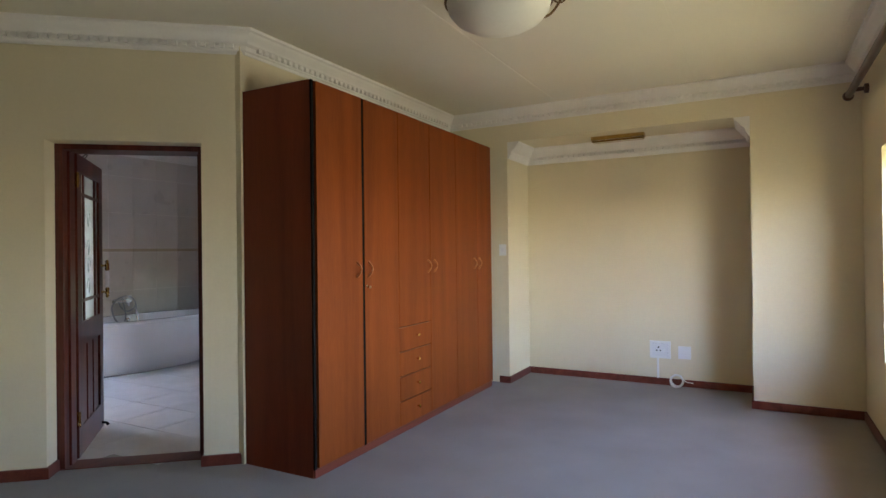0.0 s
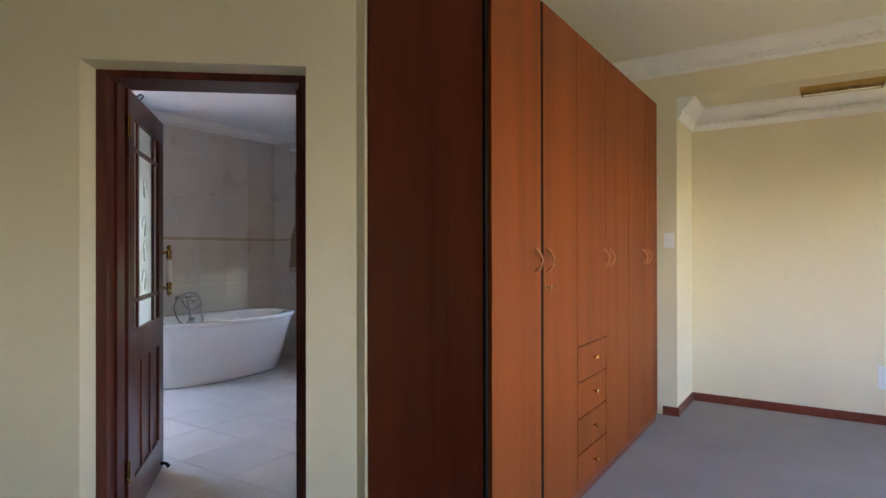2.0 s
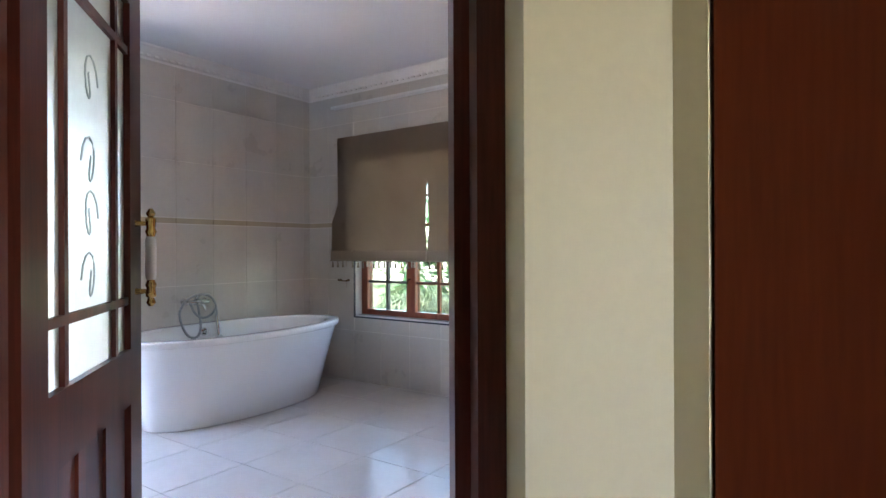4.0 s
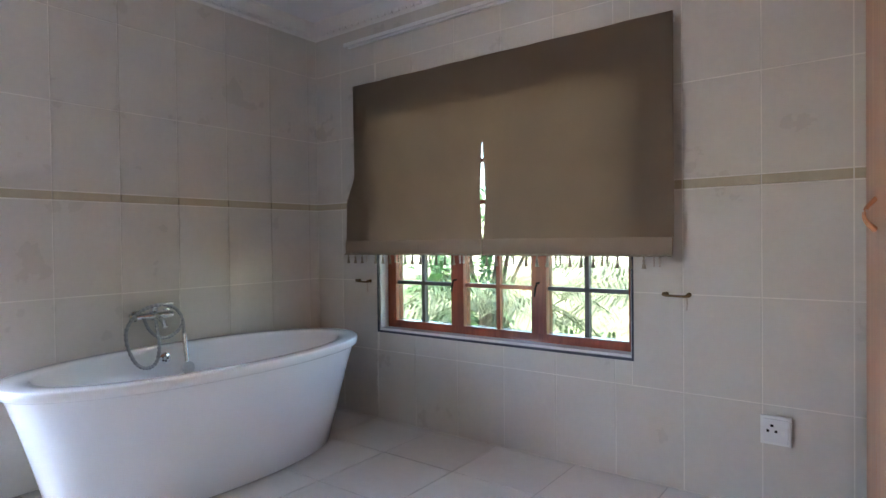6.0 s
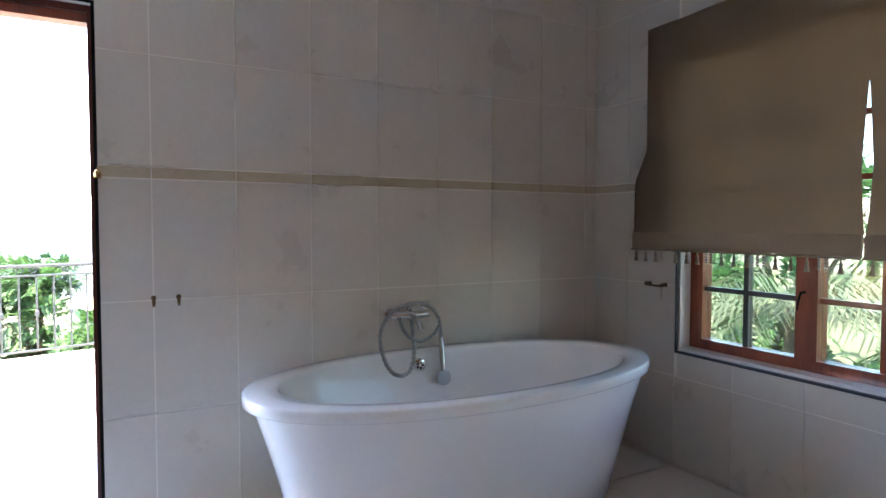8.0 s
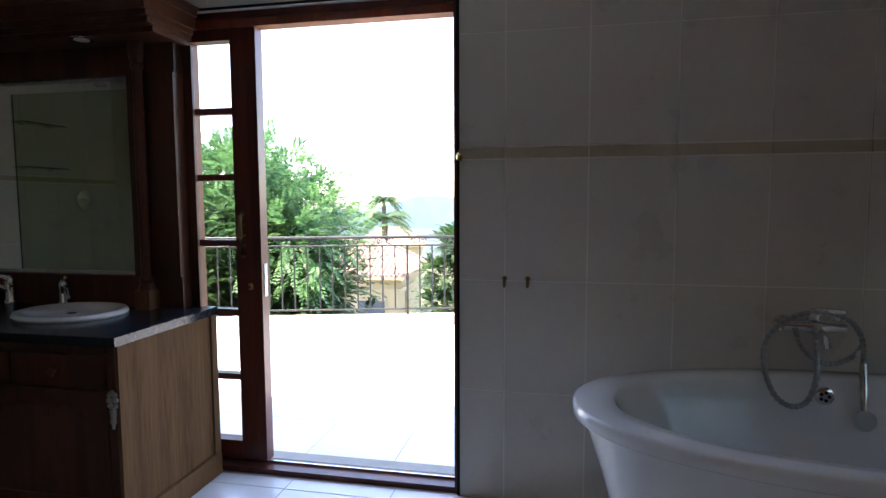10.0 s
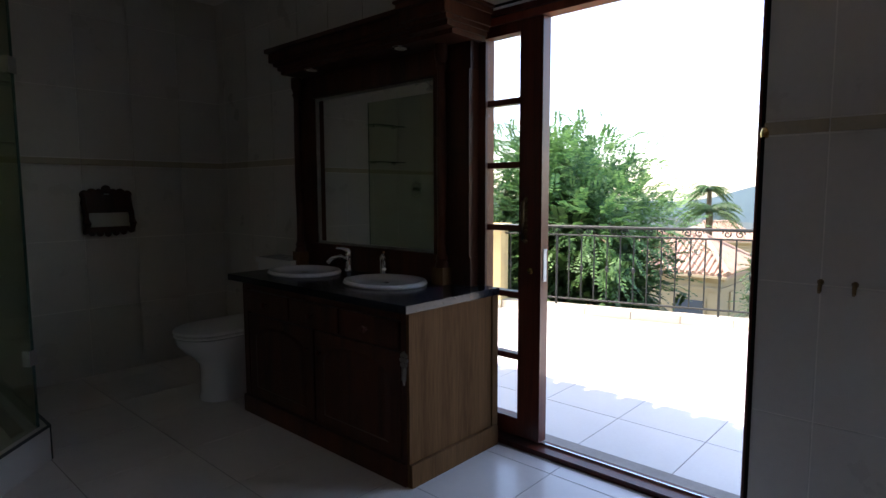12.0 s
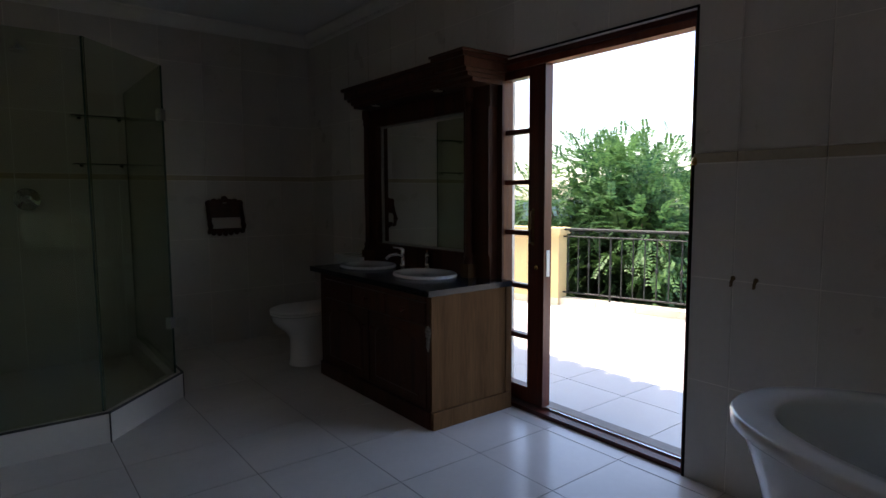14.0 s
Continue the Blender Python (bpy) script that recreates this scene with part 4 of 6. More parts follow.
    box(bm, (x0 + 0.005, 5.283, 2.165), (x1 - 0.005, 5.3075, 2.19))
    part("headrail", rounded(bm, 0.002, 1), PLASTIC, t)
    return t


FRINGE = material("taupe_tassel_thread", (0.26, 0.21, 0.15), 0.9, var=0.2, scale=60, bump=0.3, bump_scale=500)
BEADS = material("pale_wooden_beads", (0.50, 0.42, 0.34), 0.4, var=0.1, scale=80, bump=0)


def slit(z):
    return 0.022 * max(0.0, 1 - abs(z - 1.42) / 0.34) ** 0.8 if z > 1.19 else 0.004


blind(-6.502, -5.478, lambda z: -0.070 * min(1, max(0, (1.60 - z) / 0.16)), lambda z: 0.005 - slit(z), "closed taupe roman blind with a beaded tassel fringe, narrower one")
blind(-5.474, -4.44, lambda z: -0.004 + slit(z), lambda z: 0.0, "closed taupe roman blind with a beaded tassel fringe, folded tighter")

rail = thing("curtain_rail", pose(-5.53, 5.27, 2.49), "white double curtain track above the blinds", "curtain rail")
for y in (5.285, 5.245):
    slab(rail, "track", (-6.56, y - 0.008, 2.475), (-4.50, y + 0.008, 2.497), PLASTIC, 0.003)
for x in (-6.3, -5.55, -4.7):
    slab(rail, "bracket", (x - 0.015, 5.240, 2.4972), (x + 0.015, 5.309, 2.502), CHROME, 0.001)
for x, lab in ((-6.457, "small metal curtain tie-back hook with a cord"), (-4.44, "metal curtain tie-back bar with a hanging cord")):
    tb = thing("tieback_hook", pose(x, 5.31, 0.905), lab, "hook", "tie-back hooks")
    bm = bmn()
    tube(bm, [(x - 0.055, 5.285, 0.91), (x - 0.045, 5.272, 0.905), (x, 5.272, 0.903), (x + 0.04, 5.272, 0.903), (x + 0.055, 5.285, 0.908)], [0.011, 0.006, 0.005, 0.006, 0.011], 8)
    part("bar", bm, BRONZE, tb, smooth=60)
    for s in (-0.05, 0.05):
        bm = bmn()
        tube(bm, [(x + s, 5.309, 0.908), (x + s, 5.285, 0.908)], [0.012, 0.006], 10)
        part("post", bm, BRONZE, tb, smooth=60)
    bm = bmn()
    tube(bm, [(x + 0.045, 5.285, 0.898), (x + 0.05, 5.28, 0.87), (x + 0.045, 5.285, 0.84)], 0.0035, 6)
    part("cord", bm, BEADS, tb)
plate("wall_socket", "white shaver socket on the tiled window wall", (-4.10, 5.294, 0.292), (-3.985, 5.3075, 0.412), extras=[
    ("faceplate", (-4.088, 5.289, 0.304), (-3.997, 5.2945, 0.400), CERAMIC), ("pin_hole", (-4.062, 5.287, 0.368), (-4.050, 5.2895, 0.378), BLACK), ("pin_hole", (-4.076, 5.287, 0.345), (-4.066, 5.2895, 0.355), BLACK),
    ("pin_hole", (-4.046, 5.287, 0.345), (-4.036, 5.2895, 0.355), BLACK), ("switch", (-4.022, 5.286, 0.335), (-4.008, 5.2895, 0.36), PLASTIC)])

# ---- vanity ----
VX, VY0, VY1 = -6.342, 0.40, 1.702
VAN = wood("dark_mahogany_cabinet", (0.040, 0.013, 0.007), (0.092, 0.029, 0.014), 0.42, "z", 0.08)
OAK = wood("brown_oak_veneer", (0.085, 0.041, 0.017), (0.190, 0.097, 0.043), 0.7, "z", 0.0, 0.6, spec=0.08)
PEWTER_DARK = material("dull_silvered_carving", (0.26, 0.23, 0.19), 0.5, 0.3, var=0.3, scale=40, bump=0.1)
GRANITE = material("dark_blue_granite", (0.014, 0.016, 0.022), 0.2, var=0.5, scale=60, fine=300, bump=0, spec=0.3)
van = thing("vanity_cabinet", pose(-6.6, 1.08, 0), "dark mahogany vanity cabinet with carved corner and oak side", "vanity")
slab(van, "body", (TX + 0.012, VY0, 0.09), (VX - 0.012, VY1 - 0.020, 0.735), VAN)
slab(van, "side_panel", (TX + 0.012, VY1 - 0.019, 0.10), (VX + 0.003, VY1 - 0.004, 0.735), OAK, 0.002, "golden brown oak side panel")
slab(van, "side_rail", (TX + 0.012, VY1 - 0.0185, 0.0), (VX + 0.004, VY1 + 0.010, 0.098), OAK, 0.004, "oak base rail")
slab(van, "side_stile", (TX + 0.008, VY1 - 0.0185, 0.10), (TX + 0.050, VY1 + 0.004, 0.735), OAK, 0.003)
slab(van, "corner_post", (VX - 0.040, VY1 - 0.050, 0.10), (VX + 0.004, VY1 - 0.0195, 0.735), VAN, 0.004)
slab(van, "corner_post", (VX - 0.040, VY0 - 0.004, 0.10), (VX + 0.004, VY0 + 0.045, 0.735), VAN, 0.004)
slab(van, "plinth", (TX + 0.012, VY0 - 0.012, 0.0), (VX + 0.014, VY1 - 0.0195, 0.095), VAN, 0.006)
slab(van, "frieze", (VX - 0.012, VY0 + 0.046, 0.70), (VX + 0.008, VY1 - 0.052, 0.735), VAN, 0.004)
span = VY1 - VY0 - 0.10
for k in range(3):
    y0 = VY0 + 0.05 + k * span / 3
    d = slab(van, "drawer", (VX - 0.012, y0 + 0.006, 0.575), (VX + 0.012, y0 + span / 3 - 0.006, 0.690), VAN, 0.006, seg=2)
    bm = bmn()
    spin(bm, [(0.006, 0.0), (0.007, 0.012), (0.016, 0.022), (0.014, 0.03), (0.004, 0.033)], 14, (VX + 0.012, y0 + span / 6, 0.632), "x")
    part("knob", bm, FRAME_WOOD, d, "turned wooden knob", smooth=50)
for k in range(2):
    y0 = VY0 + 0.05 + k * span / 2
    y1 = y0 + span / 2
    d = slab(van, "door", (VX - 0.012, y0 + 0.006, 0.11), (VX + 0.006, y1 - 0.006, 0.560), VAN, 0.004)
    bm = bmn()
    pts = [(y0 + 0.07, 0.16), (y1 - 0.07, 0.16)] + [((y0 + y1) / 2 + (span / 4 - 0.07) * math.cos(math.pi * i / 10), 0.43 + 0.085 * math.sin(math.pi * i / 10)) for i in range(11)]
    lo, hi = [bm.verts.new((VX + 0.0061, y, z)) for y, z in pts], [bm.verts.new((VX + 0.014, (y - (y0 + y1) / 2) * 0.9 + (y0 + y1) / 2, (z - 0.33) * 0.93 + 0.33)) for y, z in pts]
    skin(bm, [lo, hi])
    part("panel", bm, VAN, d, "raised arched door panel")
    bm = bmn()
    spin(bm, [(0.006, 0.0), (0.007, 0.010), (0.014, 0.018), (0.004, 0.026)], 14, (VX + 0.006, y1 - 0.05 if k == 0 else y0 + 0.05, 0.46), "x")
    part("knob", bm, FRAME_WOOD, d, "turned wooden knob", smooth=50)
# carved bracket on the corner
bm = bmn()
for i in range(9):
    a = i * 2 * math.pi / 8
    spin(bm, [(0.004, 0.0), (0.010, 0.004), (0.010, 0.009), (0.004, 0.013)], 8, (VX + 0.004, VY1 - 0.028 + (0.014 * math.cos(a) if i else 0), 0.535 + (0.028 * math.sin(a) if i else 0)), "x")
spin(bm, [(0.004, 0.0), (0.013, 0.004), (0.009, 0.014), (0.003, 0.018)], 10, (VX + 0.004, VY1 - 0.028, 0.46), "x")
tube(bm, [(VX + 0.008, VY1 - 0.028, 0.50), (VX + 0.014, VY1 - 0.024, 0.47), (VX + 0.008, VY1 - 0.03, 0.43)], [0.012, 0.009, 0.004], 8)
part("carving", bm, PEWTER_DARK, van, "silvered carved rosette drop on the corner", smooth=60)
CZ = 0.765
bm = bmn()
box(bm, (TX + 0.010, 0.29, 0.732), (-6.308, 1.715, CZ))
top = tagged(part("countertop", rounded(bm, 0.008, 3), GRANITE), "dark blue polished granite vanity top", "countertop")
BASINS = ((-6.61, 0.588), (-6.65, 1.213))
for i, (bx, by) in enumerate(BASINS):
    bs = thing("wash_basin", pose(bx, by, CZ), "white oval drop-in ceramic basin in the granite top", "basin", "vanity basins")
    bm = bmn()
    skin(bm, [oval(bm, a, b, z, 40, (bx, by), 2.0) for a, b, z in ((0.185, 0.225, CZ + 0.0005), (0.19, 0.23, CZ + 0.008), (0.183, 0.222, CZ + 0.020), (0.165, 0.205, CZ + 0.022), (0.150, 0.190, CZ + 0.016), (0.125, 0.16, CZ + 0.004), (0.06, 0.08, CZ + 0.0015))], True, True)
    part("bowl", bm, CERAMIC, bs, smooth=50)
    bm = bmn()
    spin(bm, [(0.02, CZ + 0.0018), (0.02, CZ + 0.0045), (0.006, CZ + 0.005)], 16, (bx, by, 0))
    part("waste", bm, CHROME, bs, "chrome waste", smooth=40)
    tx, ty = -6.83, (0.712, 1.005)[i]
    tp = thing("basin_tap", pose(tx, ty, CZ), "chrome single-lever basin tap", "tap", "basin taps")
    aim = (Vector((bx, by)) - Vector((tx, ty))).normalized()

    def reach(d, z):
        return tx + aim.x * d, ty + aim.y * d, CZ + z
    bm = bmn()
    spin(bm, [(0.028, CZ), (0.028, CZ + 0.012), (0.022, CZ + 0.02), (0.021, CZ + 0.085), (0.024, CZ + 0.095), (0.02, CZ + 0.105)], 18, (tx, ty, 0))
    part("body", bm, CHROME, tp, smooth=50)
    bm = bmn()
    tube(bm, [reach(0, 0.055), reach(0.05, 0.085), reach(0.10, 0.075), reach(0.125, 0.05)], [0.015, 0.014, 0.012, 0.012], 12)
    part("spout", bm, CHROME, tp, smooth=60)
    bm = bmn()
    tube(bm, [reach(0, 0.105), reach(0.008, 0.118), reach(0.04, 0.130), reach(0.075, 0.134)], [0.019, 0.012, 0.008, 0.006], 12)
    part("lever", bm, CHROME, tp, smooth=60)

# ---- overmantel mirror ----
MX = -6.845
mir = thing("overmantel_mirror", pose(-6.87, 0.97, CZ), "tall dark mahogany mirror surround with cornice and columns", "mirror")
slab(mir, "back_panel", (TX + 0.010, 0.17, CZ + 0.001), (MX - 0.06, 1.640, 1.899), VAN)
slab(mir, "bottom_rail", (MX - 0.0595, 0.19, CZ + 0.001), (MX, 1.60, 0.905), VAN, 0.005)
slab(mir, "top_rail", (MX - 0.0595, 0.19, 1.775), (MX, 1.60, 1.90), VAN, 0.005)
slab(mir, "stile", (MX - 0.0595, 0.19, 0.9055), (MX + 0.012, 0.355, 1.7745), VAN, 0.005)
slab(mir, "stile", (MX - 0.0595, 1.375, 0.9055), (MX + 0.012, 1.60, 1.7745), VAN, 0.005)
SILVER = material("mirror_silver", (0.86, 0.88, 0.87), 0.01, 1.0, var=0.0, bump=0, rough_var=0.005)
slab(mir, "mirror_glass", (MX - 0.052, 0.356, 0.906), (MX - 0.040, 1.374, 1.774), SILVER, 0.001, "silvered mirror glass")
PEWTER = material("silver_leaf_slip", (0.45, 0.44, 0.42), 0.35, 0.6, var=0.2, scale=30, bump=0.1)
for lo, hi in (((0.356, 0.906), (0.370, 1.774)), ((1.360, 0.906), (1.374, 1.774)), ((0.370, 0.906), (1.360, 0.918)), ((0.370, 1.762), (1.360, 1.774))):
    slab(mir, "slip_moulding", (MX - 0.0395, lo[0], lo[1]), (MX - 0.031, hi[0], hi[1]), PEWTER, 0.002, "silvered slip moulding", 2)
for y in (0.265, 1.452):
    bm = bmn()
    spin(bm, [(0.034, CZ + 0.0012), (0.034, CZ + 0.10), (0.026, CZ + 0.115), (0.032, CZ + 0.13), (0.022, CZ + 0.15), (0.020, CZ + 0.30), (0.0245, CZ + 0.55), (0.022, 1.60), (0.019, 1.78), (0.028, 1.80), (0.021, 1.815), (0.032, 1.84), (0.032, 1.899)], 18, (MX + 0.038, y, 0))
    col = part("column", bm, VAN, mir, "turned half column", smooth=40)
    slab(col, "foot", (MX + 0.006, y - 0.036, CZ + 0.0015), (MX + 0.0725, y + 0.036, CZ + 0.085), OAK, 0.004, "pale square column foot")
CAN = [(-6.69, 1.90, 1.922), (-6.675, 1.922, 1.945), (-6.655, 1.945, 1.965), (-6.635, 1.965, 2.018), (-6.615, 2.018, 2.040)]
for k, (x, za, zb) in enumerate(CAN):
    o = 0.014 * k
    slab(mir, "cornice_step", (TX + 0.010, 0.285 - o, za + 0.0004), (x, 1.625 + o * 0.8, zb), VAN, 0.005, "stepped cornice moulding", 2)
for k, (x, za, zb) in enumerate(CAN[1:]):
    slab(mir, "break_front", (x - 0.012, 1.405 - 0.008 * k, za + 0.0008), (x + 0.034, 1.640 + 0.010 * k, zb + 0.004), VAN, 0.004, "forward-stepping cornice block", 2)
slab(mir, "break_cap", (TX + 0.012, 1.372, 2.0442), (-6.572, 1.682, 2.056), VAN, 0.004, "forward-stepping cornice cap", 2)
for y in (0.55, 1.27):
    bm = bmn()
    spin(bm, [(0.045, 1.8945), (0.045, 1.8995)], 24, (-6.72, y, 0))
    dl = part("downlight", bm, CHROME, mir, "recessed chrome downlight", smooth=30)
    bm = bmn()
    spin(bm, [(0.030, 1.8925), (0.030, 1.8943)], 20, (-6.72, y, 0))
    part("lens", bm, BOWL, dl, "unlit frosted lens", smooth=30)

# ---- toilet ----
TY = 0.06
wc = thing("toilet", pose(-6.55, TY, 0), "white close-coupled ceramic toilet with the lid down", "toilet")


def dee(bm, x0, x1, w, z, n=36):
    """A seat outline, square at the wall and round in front."""
    r = w / 2
    pts = [(x0, TY - r), (x1 - r, TY - r)] + [(x1 - r + r * 1.15 * math.sin(math.pi * i / n) / 1.15, TY - r * math.cos(math.pi * i / n)) for i in range(1, n)] + [(x1 - r, TY + r), (x0, TY + r)]
    return [bm.verts.new((x, y, z)) for x, y in pts]


bm = bmn()
skin(bm, [dee(bm, -6.80, x1, w, z) for x1, w, z in ((-6.235, 0.235, 0.0), (-6.235, 0.235, 0.02), (-6.243, 0.22, 0.05), (-6.245, 0.215, 0.16), (-6.238, 0.225, 0.215), (-6.20, 0.275, 0.262), (-6.15, 0.335, 0.305), (-6.118, 0.365, 0.345), (-6.112, 0.37, 0.385))])
part("pan", bm, CERAMIC, wc, smooth=50)
bm = bmn()
skin(bm, [dee(bm, -6.70, x1, w, z) for x1, w, z in ((-6.115, 0.36, 0.388), (-6.105, 0.375, 0.392), (-6.105, 0.375, 0.402), (-6.112, 0.365, 0.406))])
part("seat", bm, PLASTIC, wc, smooth=40)
bm = bmn()
skin(bm, [dee(bm, -6.70, x1, w, z) for x1, w, z in ((-6.112, 0.365, 0.412), (-6.102, 0.38, 0.416), (-6.104, 0.376, 0.428), (-6.13, 0.34, 0.438))])
part("lid", bm, PLASTIC, wc, "closed white lid", smooth=40)
slab(wc, "cistern", (TX + 0.010, TY - 0.19, 0.37), (-6.74, TY + 0.19, 0.76), CERAMIC, 0.02, seg=3)
slab(wc, "cistern_lid", (TX + 0.010, TY - 0.20, 0.7605), (-6.73, TY + 0.20, 0.795), CERAMIC, 0.012, seg=3)
bm = bmn()
spin(bm, [(0.02, 0.7955), (0.02, 0.802), (0.012, 0.805)], 16, (-6.83, TY, 0))
part("flush_button", bm, CHROME, wc, smooth=40)
bm = bmn()
tube(bm, [(TX + 0.01, TY + 0.26, 0.78), (-6.86, TY + 0.26, 0.80), (-6.84, TY + 0.18, 0.82), (-6.84, TY + 0.10, 0.82)], 0.008, 8)
ring = tagged(part("towel_rail", bm, CHROME, smooth=60), "small chrome towel rail beside the mirror", "towel rail")

# paper holder
ph = thing("paper_holder", pose(-6.105, SY, 1.08), "carved dark wooden toilet paper holder on the tiles", "paper holder")
slab(ph, "backplate", (-6.245, SY + 0.0105, 1.085), (-5.965, SY + 0.032, 1.205), VAN, 0.008, seg=2)
bm = bmn()
for i in range(7):
    h = (0.0, 0.012, 0.010, 0.034, 0.010, 0.012, 0.0)[i]
    spin(bm, [(0.004, 0.0), (0.030, 0.004), (0.026, 0.016), (0.006, 0.02)], 12, (-6.105 + 0.043 * (i - 3), SY + 0.012, 1.205 + h), "y")
part("crest", bm, VAN, ph, "scalloped carved crest", smooth=50)
for x in (-6.243, -5.967):
    bm = bmn()
    tube(bm, [(x, SY + 0.022, 1.22), (x, SY + 0.024, 1.15), (x, SY + 0.05, 1.08), (x, SY + 0.075, 1.02), (x, SY + 0.05, 0.965), (x, SY + 0.022, 0.955)], [0.010, 0.018, 0.020, 0.024, 0.020, 0.012], 10)
    part("arm", bm, VAN, ph, "shaped side bracket", smooth=60)
slab(ph, "lower_rail", (-6.235, SY + 0.0105, 0.955), (-5.975, SY + 0.028, 0.992), VAN, 0.006)
bm = bmn()
for i in range(5):
    spin(bm, [(0.004, 0.0), (0.024, 0.004), (0.020, 0.013), (0.005, 0.016)], 12, (-6.105 + 0.048 * (i - 2), SY + 0.012, 0.957 - 0.010 * (2 - abs(i - 2)) / 2), "y")
part("apron", bm, VAN, ph, "scalloped lower edge", smooth=50)

# ---- shower ----
K = [(CB.x - 0.052, 0.768), (-4.953, 0.774), (-5.43, 0.280), (-5.43, SY + 0.012)]
GLASS_EDGE = material("glass_edge_green", (0.03, 0.06, 0.045), 0.2, bump=0)
DARK_GROUT = material("dark_trim_strip", (0.03, 0.03, 0.03), 0.5, bump=0)
sh = thing("shower_enclosure", pose(-4.85, 0.0, 0), "frameless glass corner shower on a tiled kerb", "shower")
for a, b in zip(K, K[1:]):
    a, b = Vector(a), Vector(b)
    d = (b - a).normalized()
    nrm = Vector((-d.y, d.x))
    L = (b - a).length
    M = Matrix(((d.x, nrm.x, 0, a.x), (d.y, nrm.y, 0, a.y), (0, 0, 1, 0), (0, 0, 0, 1)))
    bm = bmn()
    box(bm, (0.004, 0.0, 0.0), (L - 0.004, 0.09, 0.152), M)
    kb = part("kerb", rounded(bm, 0.002, 1), FLOOR_TILE, sh, "pale tiled kerb")
    bm = bmn()
    box(bm, (-0.004, -0.003, 0.1525), (L + 0.004, 0.006, 0.163), M)
    box(bm, (L - 0.0035, -0.003, 0.0), (L + 0.0035, 0.004, 0.152), M)
    part("edge_trim", bm, DARK_GROUT, kb, "dark metal edge trim")
    bm = bmn()
    box(bm, (0.012, 0.040, 0.158), (L - 0.012, 0.048, 2.05), M)
    gp = part("glass_panel", bm, glass("green_tinted_glass_%d" % int(L * 100), (0.82, 0.86, 0.78)), sh, "clear greenish glass")
    gp.visible_shadow = False
    for u in (0.0105, L - 0.0125):
        bm = bmn()
        box(bm, (u, 0.039, 0.158), (u + 0.002, 0.049, 2.05), M)
        part("glass_edge", bm, GLASS_EDGE, gp, "dark green glass edge")
    if a.x < -4.9 and b.x < -5.3 and a.y > 0.5:
        for z in (0.45, 1.72):
            bm = bmn()
            box(bm, (L - 0.06, 0.028, z), (L - 0.008, 0.060, z + 0.07), M)
            part("hinge", rounded(bm, 0.003), CHROME, gp, "chrome glass hinge")
bm = bmn()
prism(bm, [(CB.x - 0.05, SY), (CB.x - 0.05, 0.76), (-4.953, 0.765), (-5.42, 0.28), (-5.42, SY)][::-1], -0.003, 0.03)
part("tray", bm, FLOOR_TILE, sh, "tiled shower floor")
shelf_mt = glass("shelf_glass", (0.72, 0.86, 0.78))
for z in (1.50, 1.845):
    sf = thing("glass_shelf", pose(-5.2, SY, z), "small glass shelf on chrome clips in the shower", "shelf", "shower shelves")
    slab(sf, "board", (-5.40, SY + 0.0105, z), (-5.02, SY + 0.14, z + 0.008), shelf_mt, 0.002)
    slab(sf, "front_edge", (-5.40, SY + 0.1405, z), (-5.02, SY + 0.1435, z + 0.008), DARK_GROUT, 0.001, "dark polished front edge")
    for x in (-5.34, -5.08):
        slab(sf, "clip", (x - 0.012, SY + 0.0105, z - 0.014), (x + 0.012, SY + 0.05, z - 0.0005), CHROME, 0.002)
sm = thing("shower_mixer", pose(-4.74, SY, 1.25), "round chrome shower mixer with a lever", "mixer tap")
bm = bmn()
spin(bm, [(0.08, 0.0105), (0.08, 0.018), (0.03, 0.022), (0.028, 0.06), (0.018, 0.065)], 28, (-4.74, SY, 1.25), "y")
part("rosette", bm, CHROME, sm, smooth=40)
bm = bmn()
tube(bm, [(-4.74, SY + 0.055, 1.25), (-4.76, SY + 0.085, 1.235), (-4.80, SY + 0.10, 1.20)], [0.014, 0.010, 0.007], 10)
part("lever", bm, CHROME, sm, smooth=60)
hd = thing("overhead_shower", pose(-4.74, SY, 2.3), "chrome shower head on a bent wall arm", "shower head")
bm = bmn()
tube(bm, [(-4.74, SY + 0.0105, 2.30), (-4.74, SY + 0.10, 2.33), (-4.74, SY + 0.18, 2.31), (-4.74, SY + 0.22, 2.27)], 0.011, 10)
part("arm", bm, CHROME, hd, smooth=60)
bm = bmn()
spin(bm, [(0.012, 2.275), (0.03, 2.255), (0.055, 2.235), (0.055, 2.228), (0.01, 2.227)], 24, (-4.74, SY + 0.235, 0))
part("rose", bm, CHROME, hd, smooth=40)

# ---- terrace sliding door ----
sd = thing("door_2", pose(-7.02, 2.2, 0), "open mahogany sliding door with a ladder of glass panes", "door", kind="structure")
# lighter copy of the frame mahogany: daylight on this jamb is in its colour
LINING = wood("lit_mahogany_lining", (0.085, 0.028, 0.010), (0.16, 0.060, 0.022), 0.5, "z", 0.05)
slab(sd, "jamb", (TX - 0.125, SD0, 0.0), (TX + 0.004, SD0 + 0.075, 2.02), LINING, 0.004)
slab(sd, "jamb", (TX - 0.125, SD1 - 0.022, 0.0), (TX - 0.004, SD1, 2.02), FRAME_WOOD, 0.003)
slab(sd, "edge_strip", (TX - 0.003, SD1 - 0.008, 0.0), (TX + 0.012, SD1 + 0.004, 2.055), BLACK, 0.001, "dark metal corner trim")
slab(sd, "edge_strip", (TX + 0.0045, SD0 + 0.033, 0.0), (TX + 0.013, SD0 + 0.057, 2.055), BLACK, 0.001, "dark metal corner trim")
